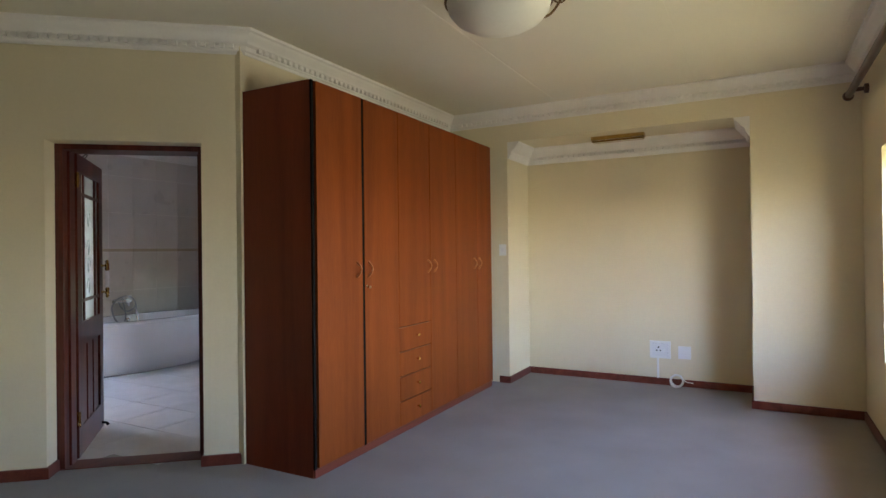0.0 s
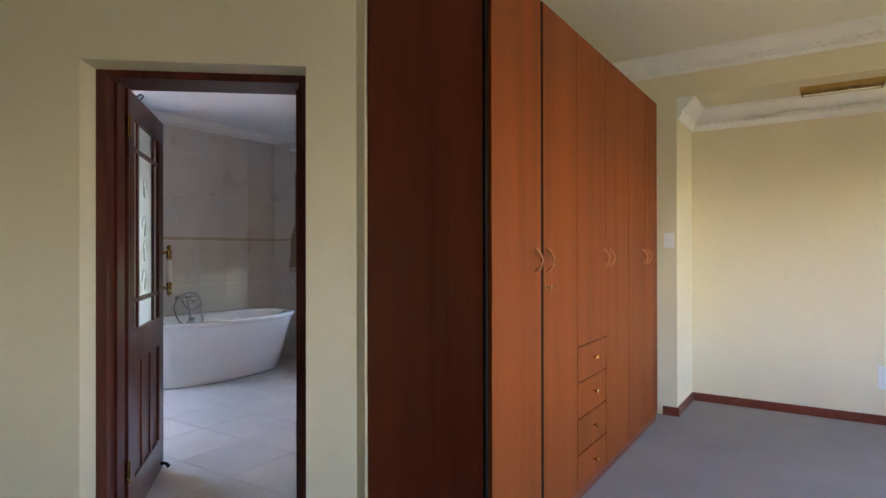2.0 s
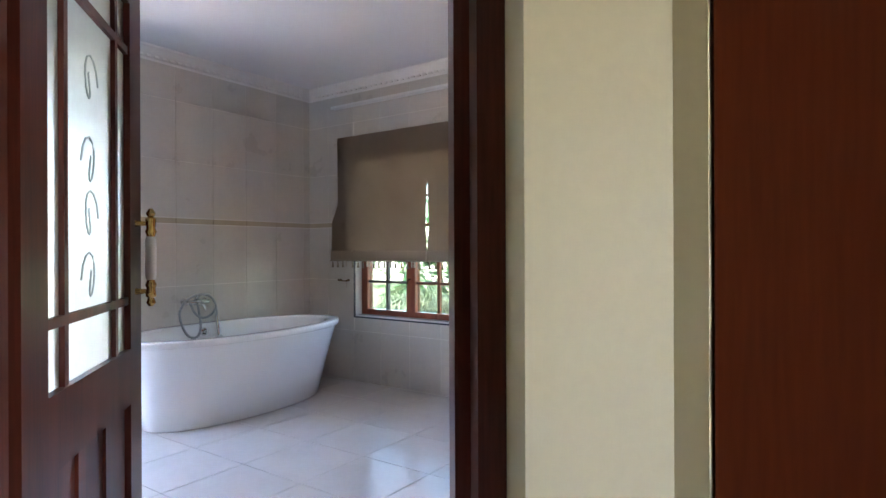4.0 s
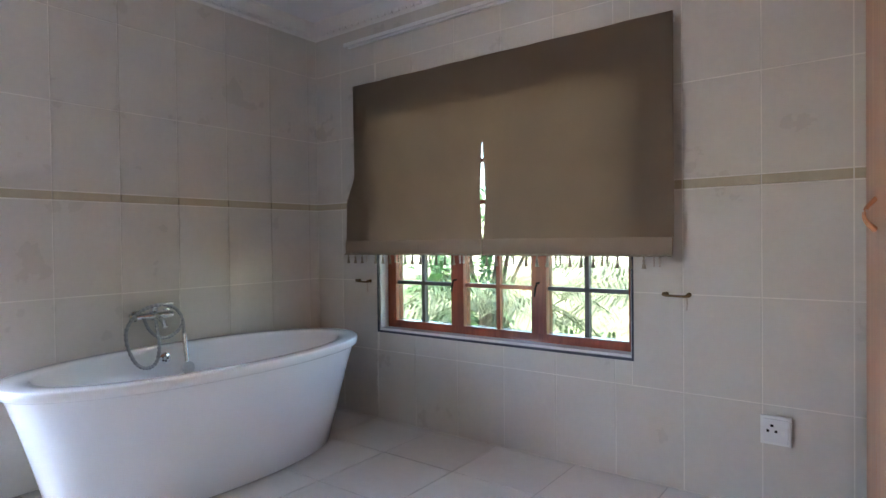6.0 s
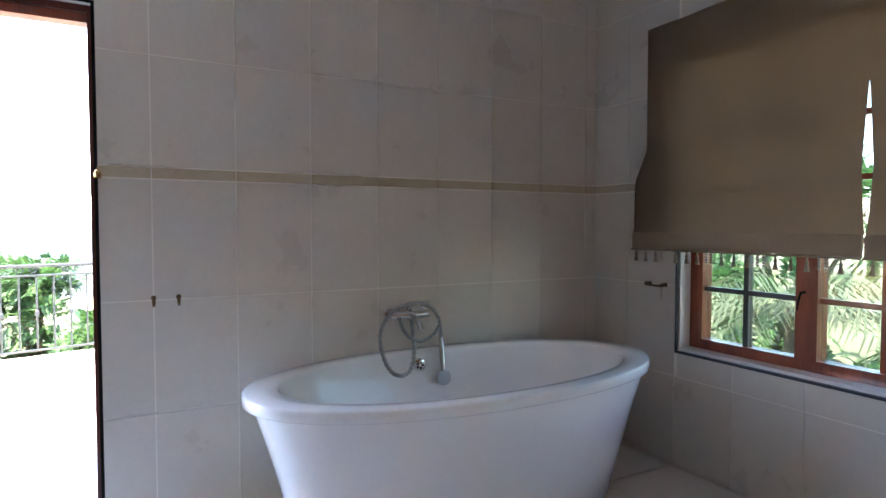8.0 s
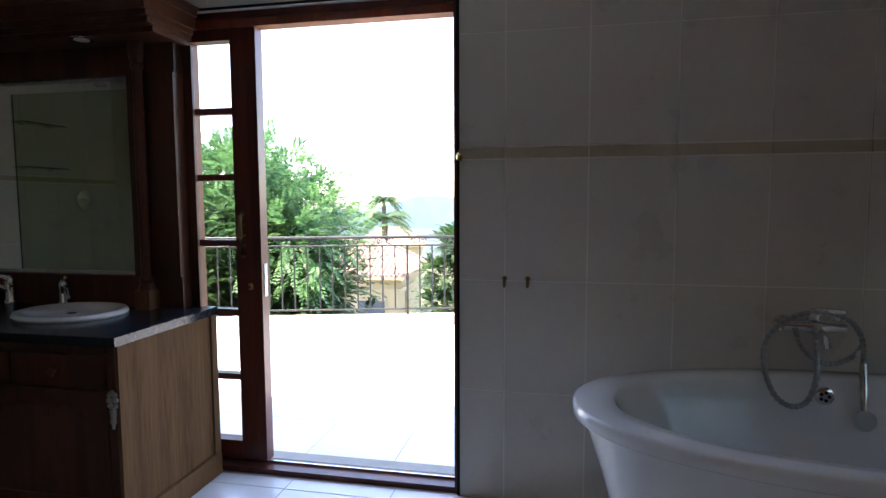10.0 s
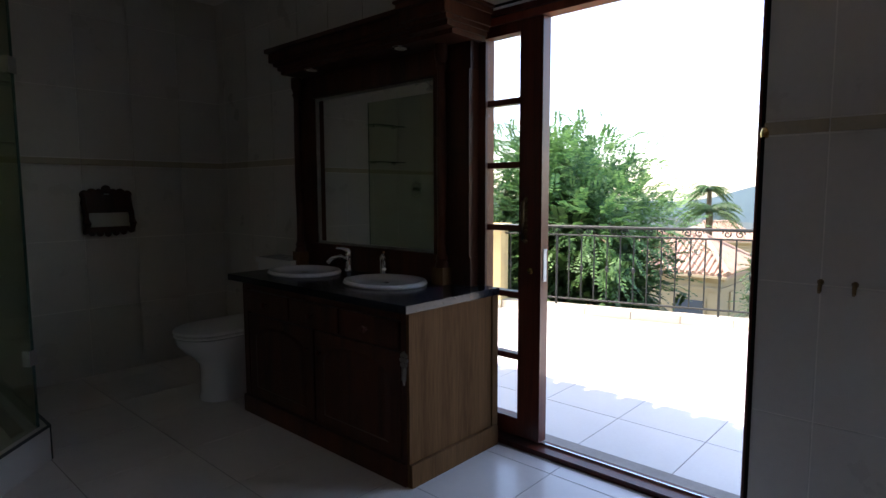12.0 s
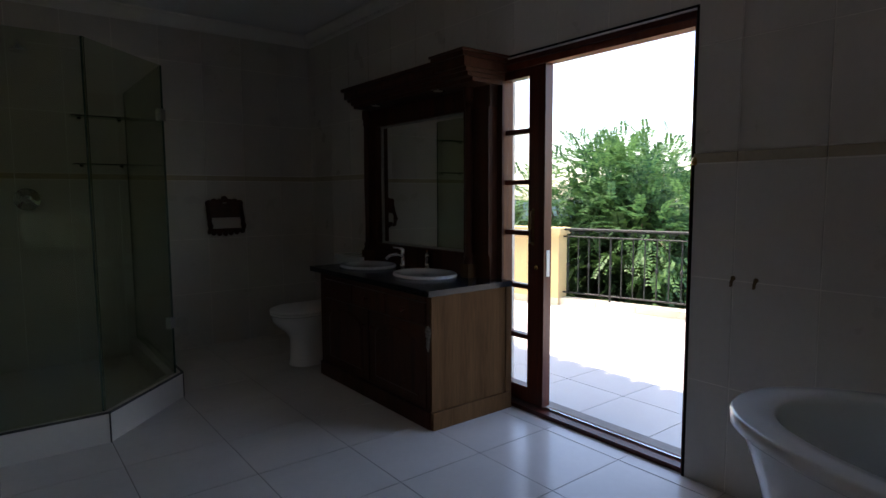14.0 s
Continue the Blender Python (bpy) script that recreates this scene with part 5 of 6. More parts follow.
slab(sd, "edge_strip", (TX + 0.0045, SD0 + 0.0575, 2.045), (TX + 0.012, SD1 - 0.008, 2.055), BLACK, 0.001, "dark metal corner trim")
slab(sd, "head", (TX - 0.125, SD0 + 0.001, 2.0205), (TX - 0.03, SD1 - 0.001, 2.046), FRAME_WOOD, 0.003)
slab(sd, "head_rail", (TX - 0.115, SD0 + 0.076, 1.985), (TX - 0.045, SD1 - 0.023, 2.0200), WINDOW_WOOD, 0.003)
slab(sd, "track", (TX - 0.125, SD0 + 0.076, -0.004), (TX - 0.01, SD1 - 0.023, 0.022), FRAME_WOOD, 0.004, "dark wooden sill with metal track")
slab(sd, "track_rail", (TX - 0.085, SD0 + 0.077, 0.0222), (TX - 0.078, SD1 - 0.024, 0.032), CHROME, 0.001)
DX0, DX1 = -7.045, -6.985
ld2 = slab(sd, "stile", (DX0, 1.776, 0.036), (DX1, 1.899, 1.984), FRAME_WOOD, 0.005, "wide closing stile", 2)
slab(sd, "rail", (DX0, SD0 + 0.0755, 1.935), (DX1, 1.7755, 1.984), FRAME_WOOD, 0.004)
slab(sd, "rail", (DX0, SD0 + 0.0755, 0.036), (DX1, 1.7755, 0.125), FRAME_WOOD, 0.004)
for z in (1.632, 1.338, 1.042, 0.725, 0.424):
    slab(sd, "glazing_bar", (DX0 + 0.008, SD0 + 0.076, z - 0.014), (DX1 - 0.008, 1.7755, z + 0.014), FRAME_WOOD, 0.004)
bm = bmn()
box(bm, (-7.017, SD0 + 0.076, 0.121), (-7.013, 1.7765, 1.939))
pn = part("pane", bm, CLEAR, sd)
pn.visible_shadow = False
bm = bmn()
tube(bm, [(DX1 - 0.001, 1.818, 1.175), (DX1 + 0.03, 1.818, 1.165), (DX1 + 0.034, 1.818, 1.08), (DX1 + 0.03, 1.818, 0.995), (DX1 - 0.001, 1.818, 0.985)], [0.009, 0.008, 0.010, 0.008, 0.009], 10)
part("handle", bm, BRONZE, ld2, "ornate dark pull handle", smooth=60)
bm = bmn()
for i in range(9):
    spin(bm, [(0.004, 0), (0.012, 0.004), (0.005, 0.009)], 8, (DX1 + 0.0005, 1.818, 0.985 + 0.024 * i), "x")
part("handle_plate", bm, BRONZE, ld2, "beaded handle plate", smooth=60)
bm = bmn()
spin(bm, [(0.016, 0.0), (0.016, 0.006), (0.008, 0.009)], 18, (DX1, 1.843, 0.848), "x")
part("lock_cylinder", bm, BRASS, ld2, "round brass lock cylinder", smooth=40)
slab(ld2, "strike_plate", (-7.030, 1.8992, 0.80), (-7.005, 1.902, 0.95), PLASTIC, 0.001, "pale metal lock plate")
bm = bmn()
spin(bm, [(0.003, 1.385), (0.012, 1.39), (0.014, 1.405), (0.008, 1.42), (0.003, 1.424)], 12, (TX + 0.014, SD1 + 0.004, 0))
part("catch", bm, BRASS, sd, "small metal door catch", smooth=50)

# ---- outside ----
GROUND_Z = -4.2
EARTH = material("dry_garden_ground", (0.16, 0.15, 0.07), 0.95, var=0.4, scale=0.4, fine=8, bump=0.6, bump_scale=4)
bm = bmn()
N = 24
gv = [[bm.verts.new((x, y, GROUND_Z - 0.01 + (0.0 if max(abs(x), abs(y)) < 45 else -min(60, (max(abs(x), abs(y)) - 45) * 0.10)))) for x in np.linspace(-900, 900, N * 2 + 1)] for y in np.linspace(-900, 900, N * 2 + 1)]
for j in range(N * 2):
    for i in range(N * 2):
        bm.faces.new((gv[j][i], gv[j][i + 1], gv[j + 1][i + 1], gv[j + 1][i]))
tagged(part("ground", bm, EARTH), "dry grassy garden ground below the terrace", "ground", kind="structure")

# house walls below and the eave above
bm = bmn()
box(bm, (TX - 0.222, -6.0, GROUND_Z), (TX - 0.2205, 5.56, -0.1))
box(bm, (TX - 0.22, WY + 0.23, GROUND_Z), (0.8, WY + 0.24, -0.1))
tagged(part("wall_outside", bm, RENDER_WALL), "ochre plastered outer wall below the upper floor", "wall", kind="structure")
CLAY = material("terracotta_roof_tile", (0.36, 0.17, 0.10), 0.85, var=0.25, scale=3, fine=30, bump=0.3, rand=0.2)
bm = bmn()
for i in range(60):
    y = -6 + i * 0.22
    spin(bm, [(0.10, 0.0), (0.10, 1.2)], 10, (-7.36, y, 2.98), "x")
# unseen slab, extended past the east wall to keep sun off the bedroom floor
box(bm, (-7.30, -6.2, 2.90), (2.1, 7.2, 3.0))
rf = tagged(part("roof", bm, CLAY, smooth=40), "terracotta tiled roof with a scalloped eave", "roof", kind="structure")

# terrace
TZ = -0.03
bm = bmn()
KA, KB = Vector((-9.80, -0.20)), Vector((-10.45, 2.25))
kd = (KB - KA).normalized()
kn = Vector((-kd.y, kd.x))
k0, k1 = KA - kd * 3.6, KB + kd * 3.4
prism(bm, [(TX - 0.215, k0.y), (TX - 0.215, k1.y), (k1.x - 0.25, k1.y), (k0.x - 0.25, k0.y)][::-1], -0.35, TZ - 0.003)
terrace = tagged(part("terrace_floor", bm, FLOOR_GROUT), "pale tiled sunlit roof terrace", "terrace", kind="structure")
sill = bmn()
box(sill, (TX - 0.225, SD0, -0.06), (TX - 0.125, SD1, TZ + 0.002))
tagged(part("door_sill", sill, TERRACE_TILE), "tiled strip outside the sliding door", "sill", kind="structure")

KM = Matrix(((kd.x, kn.x, 0, KA.x), (kd.y, kn.y, 0, KA.y), (0, 0, 1, 0), (0, 0, 0, 1)))
KERB = material("cream_kerb_tile", (0.66, 0.58, 0.45), 0.6, var=0.1, scale=6, bump=0.1, rand=0.2)
kerb = thing("terrace_kerb", pose(KA.x, KA.y, TZ), "low cream tiled kerb under the railing", "kerb", kind="structure")
for i in range(14):
    bm = bmn()
    box(bm, (-0.17 + i * 0.45 + 0.003, 0.0, TZ), (-0.17 + (i + 1) * 0.45 - 0.003, 0.16, 0.05), KM)
    part("kerb_tile", rounded(bm, 0.004, 1), KERB, kerb)

# parapet wall and pier
par = thing("parapet_wall", pose(KA.x, KA.y - 1.2, TZ), "ochre plastered parapet wall with a capped pier", "parapet")
bm = bmn()
box(bm, (-3.4, -0.02, TZ - 0.3), (-0.175, 0.20, 0.80), KM)
part("wall", rounded(bm, 0.006, 2), RENDER_WALL, par)
bm = bmn()
box(bm, (-3.4, -0.05, 0.8005), (-0.145, 0.23, 0.875), KM)
part("coping", rounded(bm, 0.01, 2), RENDER_WALL, par)
bm = bmn()
box(bm, (-3.4, -0.03, TZ), (-0.172, -0.0205, 0.05), KM)
part("base_tile", bm, KERB, par)

# wrought iron railing
IRON = material("black_wrought_iron", (0.03, 0.032, 0.03), 0.5, 0.6, var=0.25, scale=20, bump=0.1)
ral = thing("balcony_railing", pose(-10, 1.5, 0.05), "black wrought iron railing with scrolls and collared bars", "railing")
L0, L1 = -0.16, 5.6


def bar(nm, a, b, r, n=8):
    bm = bmn()
    tube(bm, [KM @ Vector(a), KM @ Vector(b)], r, n)
    return part(nm, bm, IRON, ral, smooth=60)


for z, r in ((0.86, 0.016), (0.775, 0.009), (0.115, 0.010)):
    bar("rail", (L0, 0.08, z), (L1, 0.08, z), r)
n = int((L1 - L0) / 0.128)
for i in range(n):
    u = L0 + 0.06 + i * 0.128
    b = bar("baluster", (u, 0.08, 0.05 if i % 12 == 4 else 0.115), (u, 0.08, 0.775), 0.0075 if i % 12 != 4 else 0.012)
    if i % 2 == 0:
        bm = bmn()
        c = KM @ Vector((u, 0.08, 0.44 + 0.0 * i))
        spin(bm, [(0.008, -0.03), (0.016, -0.018), (0.019, 0.0), (0.016, 0.018), (0.008, 0.03)], 10, c)
        part("collar", bm, IRON, b, "forged collar", smooth=60)
for i in range(int((L1 - L0) / 0.34)):
    for s in (1, -1):
        bm = bmn()
        c = L0 + 0.17 + i * 0.34 + s * 0.052
        tube(bm, [KM @ Vector((c + s * (0.042 - 0.0018 * k) * math.cos(k * 0.5), 0.08, 0.823 + (0.042 - 0.0018 * k) * math.sin(k * 0.5))) for k in range(20)], 0.006, 6)
        part("scroll", bm, IRON, ral, smooth=60)

# ---- planting ----
def foliage(name, colour, colour2, rough=0.5, trans=0.35):
    mt = bpy.data.materials.new(name)
    mt.use_nodes = True
    nt = mt.node_tree
    p = nt.nodes["Principled BSDF"]
    geo = nt.nodes.new("ShaderNodeNewGeometry")
    nz = nt.nodes.new("ShaderNodeTexNoise")
    nz.inputs["Scale"].default_value = 0.9
    nt.links.new(geo.outputs["Position"], nz.inputs["Vector"])
    ad = nt.nodes.new("ShaderNodeMath")
    ad.operation = "MULTIPLY_ADD"
    ad.inputs[1].default_value = 0.5
    nt.links.new(geo.outputs["Random Per Island"], ad.inputs[0])
    nt.links.new(nz.outputs["Fac"], ad.inputs[2])
    rp = nt.nodes.new("ShaderNodeValToRGB")
    rp.color_ramp.elements[0].position, rp.color_ramp.elements[0].color = 0.45, (*colour, 1)
    rp.color_ramp.elements[1].position, rp.color_ramp.elements[1].color = 0.95, (*colour2, 1)
    nt.links.new(ad.outputs[0], rp.inputs["Fac"])
    nt.links.new(rp.outputs["Color"], p.inputs["Base Color"])
    p.inputs["Roughness"].default_value = rough
    tl = nt.nodes.new("ShaderNodeBsdfTranslucent")
    nt.links.new(rp.outputs["Color"], tl.inputs["Color"])
    mx = nt.nodes.new("ShaderNodeMixShader")
    mx.inputs["Fac"].default_value = trans
    nt.links.new(p.outputs[0], mx.inputs[1])
    nt.links.new(tl.outputs[0], mx.inputs[2])
    nt.links.new(mx.outputs[0], nt.nodes["Material Output"].inputs["Surface"])
    return mt


LEAF = foliage("feathery_green_leaves", (0.020, 0.085, 0.036), (0.135, 0.270, 0.085), trans=0.42)
LEAF_DARK = foliage("dark_green_leaves", (0.016, 0.048, 0.014), (0.060, 0.125, 0.032))
LEAF_PALM = foliage("pale_palm_leaves", (0.040, 0.075, 0.036), (0.21, 0.225, 0.13), trans=0.25)
BARK = material("brown_bark", (0.12, 0.085, 0.055), 0.95, var=0.3, scale=8, bump=0.8, bump_scale=30, dist=0.01)


def leaf_mesh(name, sprays, mt, parent, leaflets=11, length=0.42, leaf=0.085, width=0.030, seed=1, droop=0.35, label=""):
    """Feathered sprays: each a curved midrib with pairs of small leaflets."""
    rng = np.random.default_rng(seed)
    verts, faces = [], []
    for (px, py, pz), (dx, dy, dz) in sprays:
        d = np.array((dx, dy, dz)) + rng.normal(0, 0.25, 3)
        d /= np.linalg.norm(d)
        up = np.array((0, 0, 1.0))
        side = np.cross(d, up)
        side /= max(1e-6, np.linalg.norm(side))
        nn = np.cross(side, d)
        ln_ = length * rng.uniform(0.7, 1.2)
        for k in range(leaflets):
            f = (k + 1) / leaflets
            base = np.array((px, py, pz)) + d * ln_ * f - up * droop * ln_ * f * f
            for s in (-1, 1):
                q = side * s * 0.9 + d * 0.55 - up * 0.25 + rng.normal(0, 0.12, 3)
                q /= np.linalg.norm(q)
                size = leaf * (1.15 - 0.5 * f) * rng.uniform(0.8, 1.2)
                wv = np.cross(q, nn)
                wv = wv / max(1e-6, np.linalg.norm(wv)) * width * 0.5
                o = len(verts)
                verts += [tuple(base), tuple(base + q * size * 0.5 + wv), tuple(base + q * size), tuple(base + q * size * 0.5 - wv)]
                faces.append((o, o + 1, o + 2, o + 3))
    me = bpy.data.meshes.new(name)
    me.from_pydata(verts, [], faces)
    me.materials.append(mt)
    ob = new(name, me)
    ob.parent = parent
    base = BASE.get(parent.name)
    if base is not None:
        me.transform(base.inverted())
    if label:
        tagged(ob, label)
    return ob


def tree(name, base, height, spread, mt, label, clumps=26, per=70, seed=1, flat=0.75, lean=(0, 0), leaf=0.085, length=0.42, low=0.25, keep=None):
    """A tapered trunk, limbs, and a crown of leaf sprays round uneven clumps."""
    rng = np.random.default_rng(seed)
    t = thing(name, pose(*base), label, "tree")
    bx, by, bz = base
    top = np.array((bx + lean[0], by + lean[1], bz + height))
    bm = bmn()
    fork = np.array((bx + lean[0] * 0.4, by + lean[1] * 0.4, bz + height * 0.45))
    tube(bm, [(bx, by, bz - 0.1), tuple((np.array((bx, by, bz)) + fork) / 2 + (0.06, -0.05, 0)), tuple(fork)], [height * 0.035, height * 0.027, height * 0.022], 10)
    cl = []
    for i in range(clumps):
        a, f = rng.uniform(0, 2 * math.pi), rng.uniform(low, 1.0)
        rad = spread * math.sqrt(rng.uniform(0.05, 1)) * math.sin(math.pi * min(0.97, 0.25 + 0.68 * f)) ** 0.6
        c = np.array((bx + lean[0] * f + rad * math.cos(a), by + lean[1] * f + rad * math.sin(a), bz + height * (f * 0.95)))
        size = spread * rng.uniform(0.22, 0.42)
        if keep is None or keep(c):
            cl.append((c, size))
    for c, r in cl:
        m = (fork + c) / 2 + rng.normal(0, 0.12, 3)
        tube(bm, [tuple(fork), tuple(m), tuple(c)], [height * 0.012, height * 0.008, 0.008], 6)
    part("trunk", bm, BARK, t, smooth=60)
    sprays = []
    for c, r in cl:
        for k in range(per):
            v = rng.normal(0, 1, 3)
            v /= np.linalg.norm(v)
            p = c + v * r * rng.uniform(0.25, 1.0) * np.array((1, 1, flat))
            sprays.append((tuple(p), tuple(v + np.array((0, 0, 0.25)))))
    leaf_mesh("crown", sprays, mt, t, seed=seed + 5, leaf=leaf, length=length, width=leaf * 0.38)
    return t


big = tree("tree", (-12.6, -1.9, GROUND_Z), 6.2, 2.5, LEAF, "large feathery green tree growing beside the terrace", 150, 120, 3, lean=(0.4, 0.95), low=0.30, leaf=0.070, length=0.34, keep=lambda c: c[2] > 0.65 + 0.3 * max(0, c[1]))
rng = np.random.default_rng(77)
bm = bmn()
tube(bm, [(-12.3, -1.2, 0.1), (-11.5, -0.3, 0.75), (-10.9, 0.3, 0.62), (-10.6, 0.48, 0.36)], [0.03, 0.02, 0.012, 0.005], 7)
part("low_limb", bm, BARK, big, smooth=60)
leaf_mesh("low_branch", [((-10.62 + rng.normal(0, 0.07), 0.46 + rng.normal(0, 0.10), 0.40 + rng.normal(0, 0.09)), (rng.normal(0, 0.5), rng.normal(0, 0.5), -0.5)) for _ in range(18)] + [((-11.1 + rng.normal(0, 0.28), 0.05 + rng.normal(0, 0.22), 0.55 + rng.normal(0, 0.16)), (rng.normal(0, 0.6), rng.normal(0, 0.6), -0.2)) for _ in range(16)], LEAF, big, leaflets=9, length=0.26, leaf=0.085, width=0.034, seed=78)["kind"] = "stuff"
tree("tree", (-11.3, -4.6, GROUND_Z), 5.9, 1.8, LEAF, "feathery green tree beyond the parapet wall", 50, 70, 8, low=0.3, leaf=0.11)
# bushes added in dark leaves to give the shade under the crown
tree("tree", (-12.1, -1.5, GROUND_Z), 5.05, 2.0, LEAF_DARK, "dense bush, dark green for the shade below the feathery tree", 100, 80, 24, lean=(0.3, 0.5), low=0.25, leaf=0.11)
tree("tree", (-12.6, -3.9, GROUND_Z), 5.0, 1.9, LEAF_DARK, "dense dark green bush behind the parapet", 50, 70, 27, low=0.25, leaf=0.11)
tree("tree", (-20.0, 0.85, GROUND_Z), 4.75, 1.35, LEAF_DARK, "round dark green tree beyond the neighbour's house", 26, 60, 12, low=0.2, leaf=0.12)
tree("tree", (-18.0, 2.4, GROUND_Z), 3.6, 1.2, LEAF_DARK, "dark green garden shrub tree", 18, 50, 15, low=0.15, leaf=0.12)
tree("tree", (-24.5, 4.6, GROUND_Z), 4.5, 2.0, LEAF, "leafy garden tree further off", 22, 50, 17, leaf=0.14, length=0.6)


def palm(base, height, label, seed=1, fronds=15, size=1.6, mt=LEAF_PALM):
    rng = np.random.default_rng(seed)
    t = thing("palm_tree", pose(*base), label, "palm tree")
    bx, by, bz = base
    bm = bmn()
    tube(bm, [(bx, by, bz - 0.1), (bx + 0.05, by, bz + height * 0.5), (bx, by, bz + height)], [0.16, 0.12, 0.10], 10)
    part("trunk", bm, BARK, t, smooth=60)
    verts, faces = [], []
    for i in range(fronds):
        a = 2 * math.pi * i / fronds + rng.uniform(-0.2, 0.2)
        el = rng.uniform(-0.2, 1.0)
        for k in range(26):
            f = (k + 1) / 26
            r = size * f * math.cos(el * (1 - 0.3 * f))
            z = bz + height + size * (f * math.sin(el) - 0.75 * f * f)
            p = np.array((bx + r * math.cos(a), by + r * math.sin(a), z))
            for s in (-1, 1):
                q = np.array((-math.sin(a) * s * 0.8 + math.cos(a) * 0.5, math.cos(a) * s * 0.8 + math.sin(a) * 0.5, -0.55 + rng.normal(0, 0.1)))
                ln_ = size * 0.30 * math.sin(math.pi * min(1, 0.15 + 0.8 * f))
                w = np.array((math.cos(a), math.sin(a), 0)) * 0.018
                o = len(verts)
                verts += [tuple(p), tuple(p + q * ln_ * 0.5 + w), tuple(p + q * ln_), tuple(p + q * ln_ * 0.5 - w)]
                faces.append((o, o + 1, o + 2, o + 3))
    me = bpy.data.meshes.new("crown")
    me.from_pydata(verts, [], faces)
    me.materials.append(mt)
    me.transform(pose(*base).inverted())
    ob = new("crown", me)
    ob.parent = t


palm((-31.0, -5.0, GROUND_Z), 5.55, "tall palm tree beyond the neighbour's roof", 4, 34, 0.95, LEAF_DARK)
palm((-29.8, -4.55, GROUND_Z), 4.75, "broad grey-green palm beside the neighbour's roof", 9, 44, 1.35, LEAF_DARK)
for i, (x, y, h, s) in enumerate(((-7.4, 8.6, 3.6, 2.0), (-5.6, 9.6, 3.2, 2.1), (-8.8, 10.4, 4.4, 2.2), (-4.2, 8.8, 2.8, 1.9), (-6.6, 11.8, 4.6, 2.3), (-3.0, 10.6, 3.8, 2.2))):
    palm((x, y, GROUND_Z), h, "palm with pale drooping fronds outside the bathroom window", 30 + i, 18, s)
for i, (x, y, h, s) in enumerate(((-10.5, 13.5, 6.6, 2.4), (-6.5, 15.0, 6.2, 2.6), (-2.5, 14.0, 6.4, 2.4), (-13.5, 12.0, 6.8, 2.4), (-8.0, 9.2, 3.6, 1.5))):
    tree("tree", (x, y, GROUND_Z), h, s, LEAF_DARK if i % 2 else LEAF, "bushy garden tree outside the bathroom window", 24, 46, 40 + i, low=0.1, leaf=0.14, length=0.6)

# ---- neighbour's house ----
house = thing("house", pose(-25.6, -4.2, GROUND_Z), "cream plastered neighbouring house with a clay tile roof", "house")
STUCCO = material("cream_stucco", (0.36, 0.29, 0.18), 0.9, var=0.1, scale=1, bump=0.3)
HX0, HX1, HY0, HY1, EZ = -27.4, -24.0, -6.6, -2.35, -1.46
slab(house, "wall", (HX0, HY0, GROUND_Z - 0.1), (HX1, HY1, EZ), STUCCO, 0.01)
slab(house, "band", (HX0 - 0.06, HY0 - 0.06, EZ - 0.50), (HX1 + 0.06, HY1 + 0.06, EZ - 0.38), STUCCO, 0.01)
slab(house, "cornice_band", (HX0 - 0.16, HY0 - 0.16, EZ - 0.14), (HX1 + 0.16, HY1 + 0.16, EZ - 0.001), STUCCO, 0.02)
bm = bmn()
ov_, RXM, RY0, RY1, RH = 0.30, -25.7, -5.1, -3.45, 1.12
X0, X1, Y0, Y1 = HX0 - ov_, HX1 + ov_, HY0 - ov_, HY1 + ov_
e = [bm.verts.new(p) for p in ((X0, Y0, EZ), (X1, Y0, EZ), (X1, Y1, EZ), (X0, Y1, EZ))]
e2 = [bm.verts.new((v.co.x, v.co.y, EZ + 0.10)) for v in e]
r0, r1 = bm.verts.new((RXM, RY0, EZ + RH)), bm.verts.new((RXM, RY1, EZ + RH))
bm.faces.new(e[::-1])
for i in range(4):
    bm.faces.new((e[i], e[(i + 1) % 4], e2[(i + 1) % 4], e2[i]))
bm.faces.new((e2[1], e2[2], r1, r0))
bm.faces.new((e2[2], e2[3], r1))
bm.faces.new((e2[3], e2[0], r0, r1))
bm.faces.new((e2[0], e2[1], r0))
PALE_CLAY = material("pale_clay_roof_tile", (0.40, 0.26, 0.19), 0.85, var=0.3, scale=2, fine=18, bump=0.4, bump_scale=10)
roof = part("roof", bm, PALE_CLAY, house)
bm = bmn()
for i in range(26):
    y = Y0 + 0.08 + i * (Y1 - Y0 - 0.16) / 25
    f = min(1, (Y1 - y) / (Y1 - RY1), (y - Y0) / (RY0 - Y0))
    tube(bm, [(X1 + 0.03, y, EZ + 0.12), (X1 + f * (RXM - X1), y, EZ + 0.12 + f * (RH - 0.10))], 0.062, 8)
for i in range(20):
    x = X0 + 0.08 + i * (X1 - X0 - 0.16) / 19
    f = min(1, (X1 - x) / (X1 - RXM), (x - X0) / (RXM - X0))
    tube(bm, [(x, Y1 + 0.03, EZ + 0.12), (x, Y1 + f * (RY1 - Y1), EZ + 0.12 + f * (RH - 0.10))], 0.062, 8)
part("roof_tiles", bm, PALE_CLAY, roof, "rounded clay tile ridges", smooth=60)["kind"] = "stuff"
bm = bmn()
for x, y in ((X1, Y1), (X0, Y1)):
    tube(bm, [(x, y, EZ + 0.16), (RXM, RY1, EZ + RH + 0.06)], 0.09, 8)
tube(bm, [(RXM, RY1, EZ + RH + 0.06), (RXM, RY0, EZ + RH + 0.06)], 0.09, 8)
part("hip_ridge", bm, PALE_CLAY, roof, "rounded clay hip ridges", smooth=60)
GLASSY = material("dark_window_glass", (0.05, 0.07, 0.10), 0.1, bump=0)
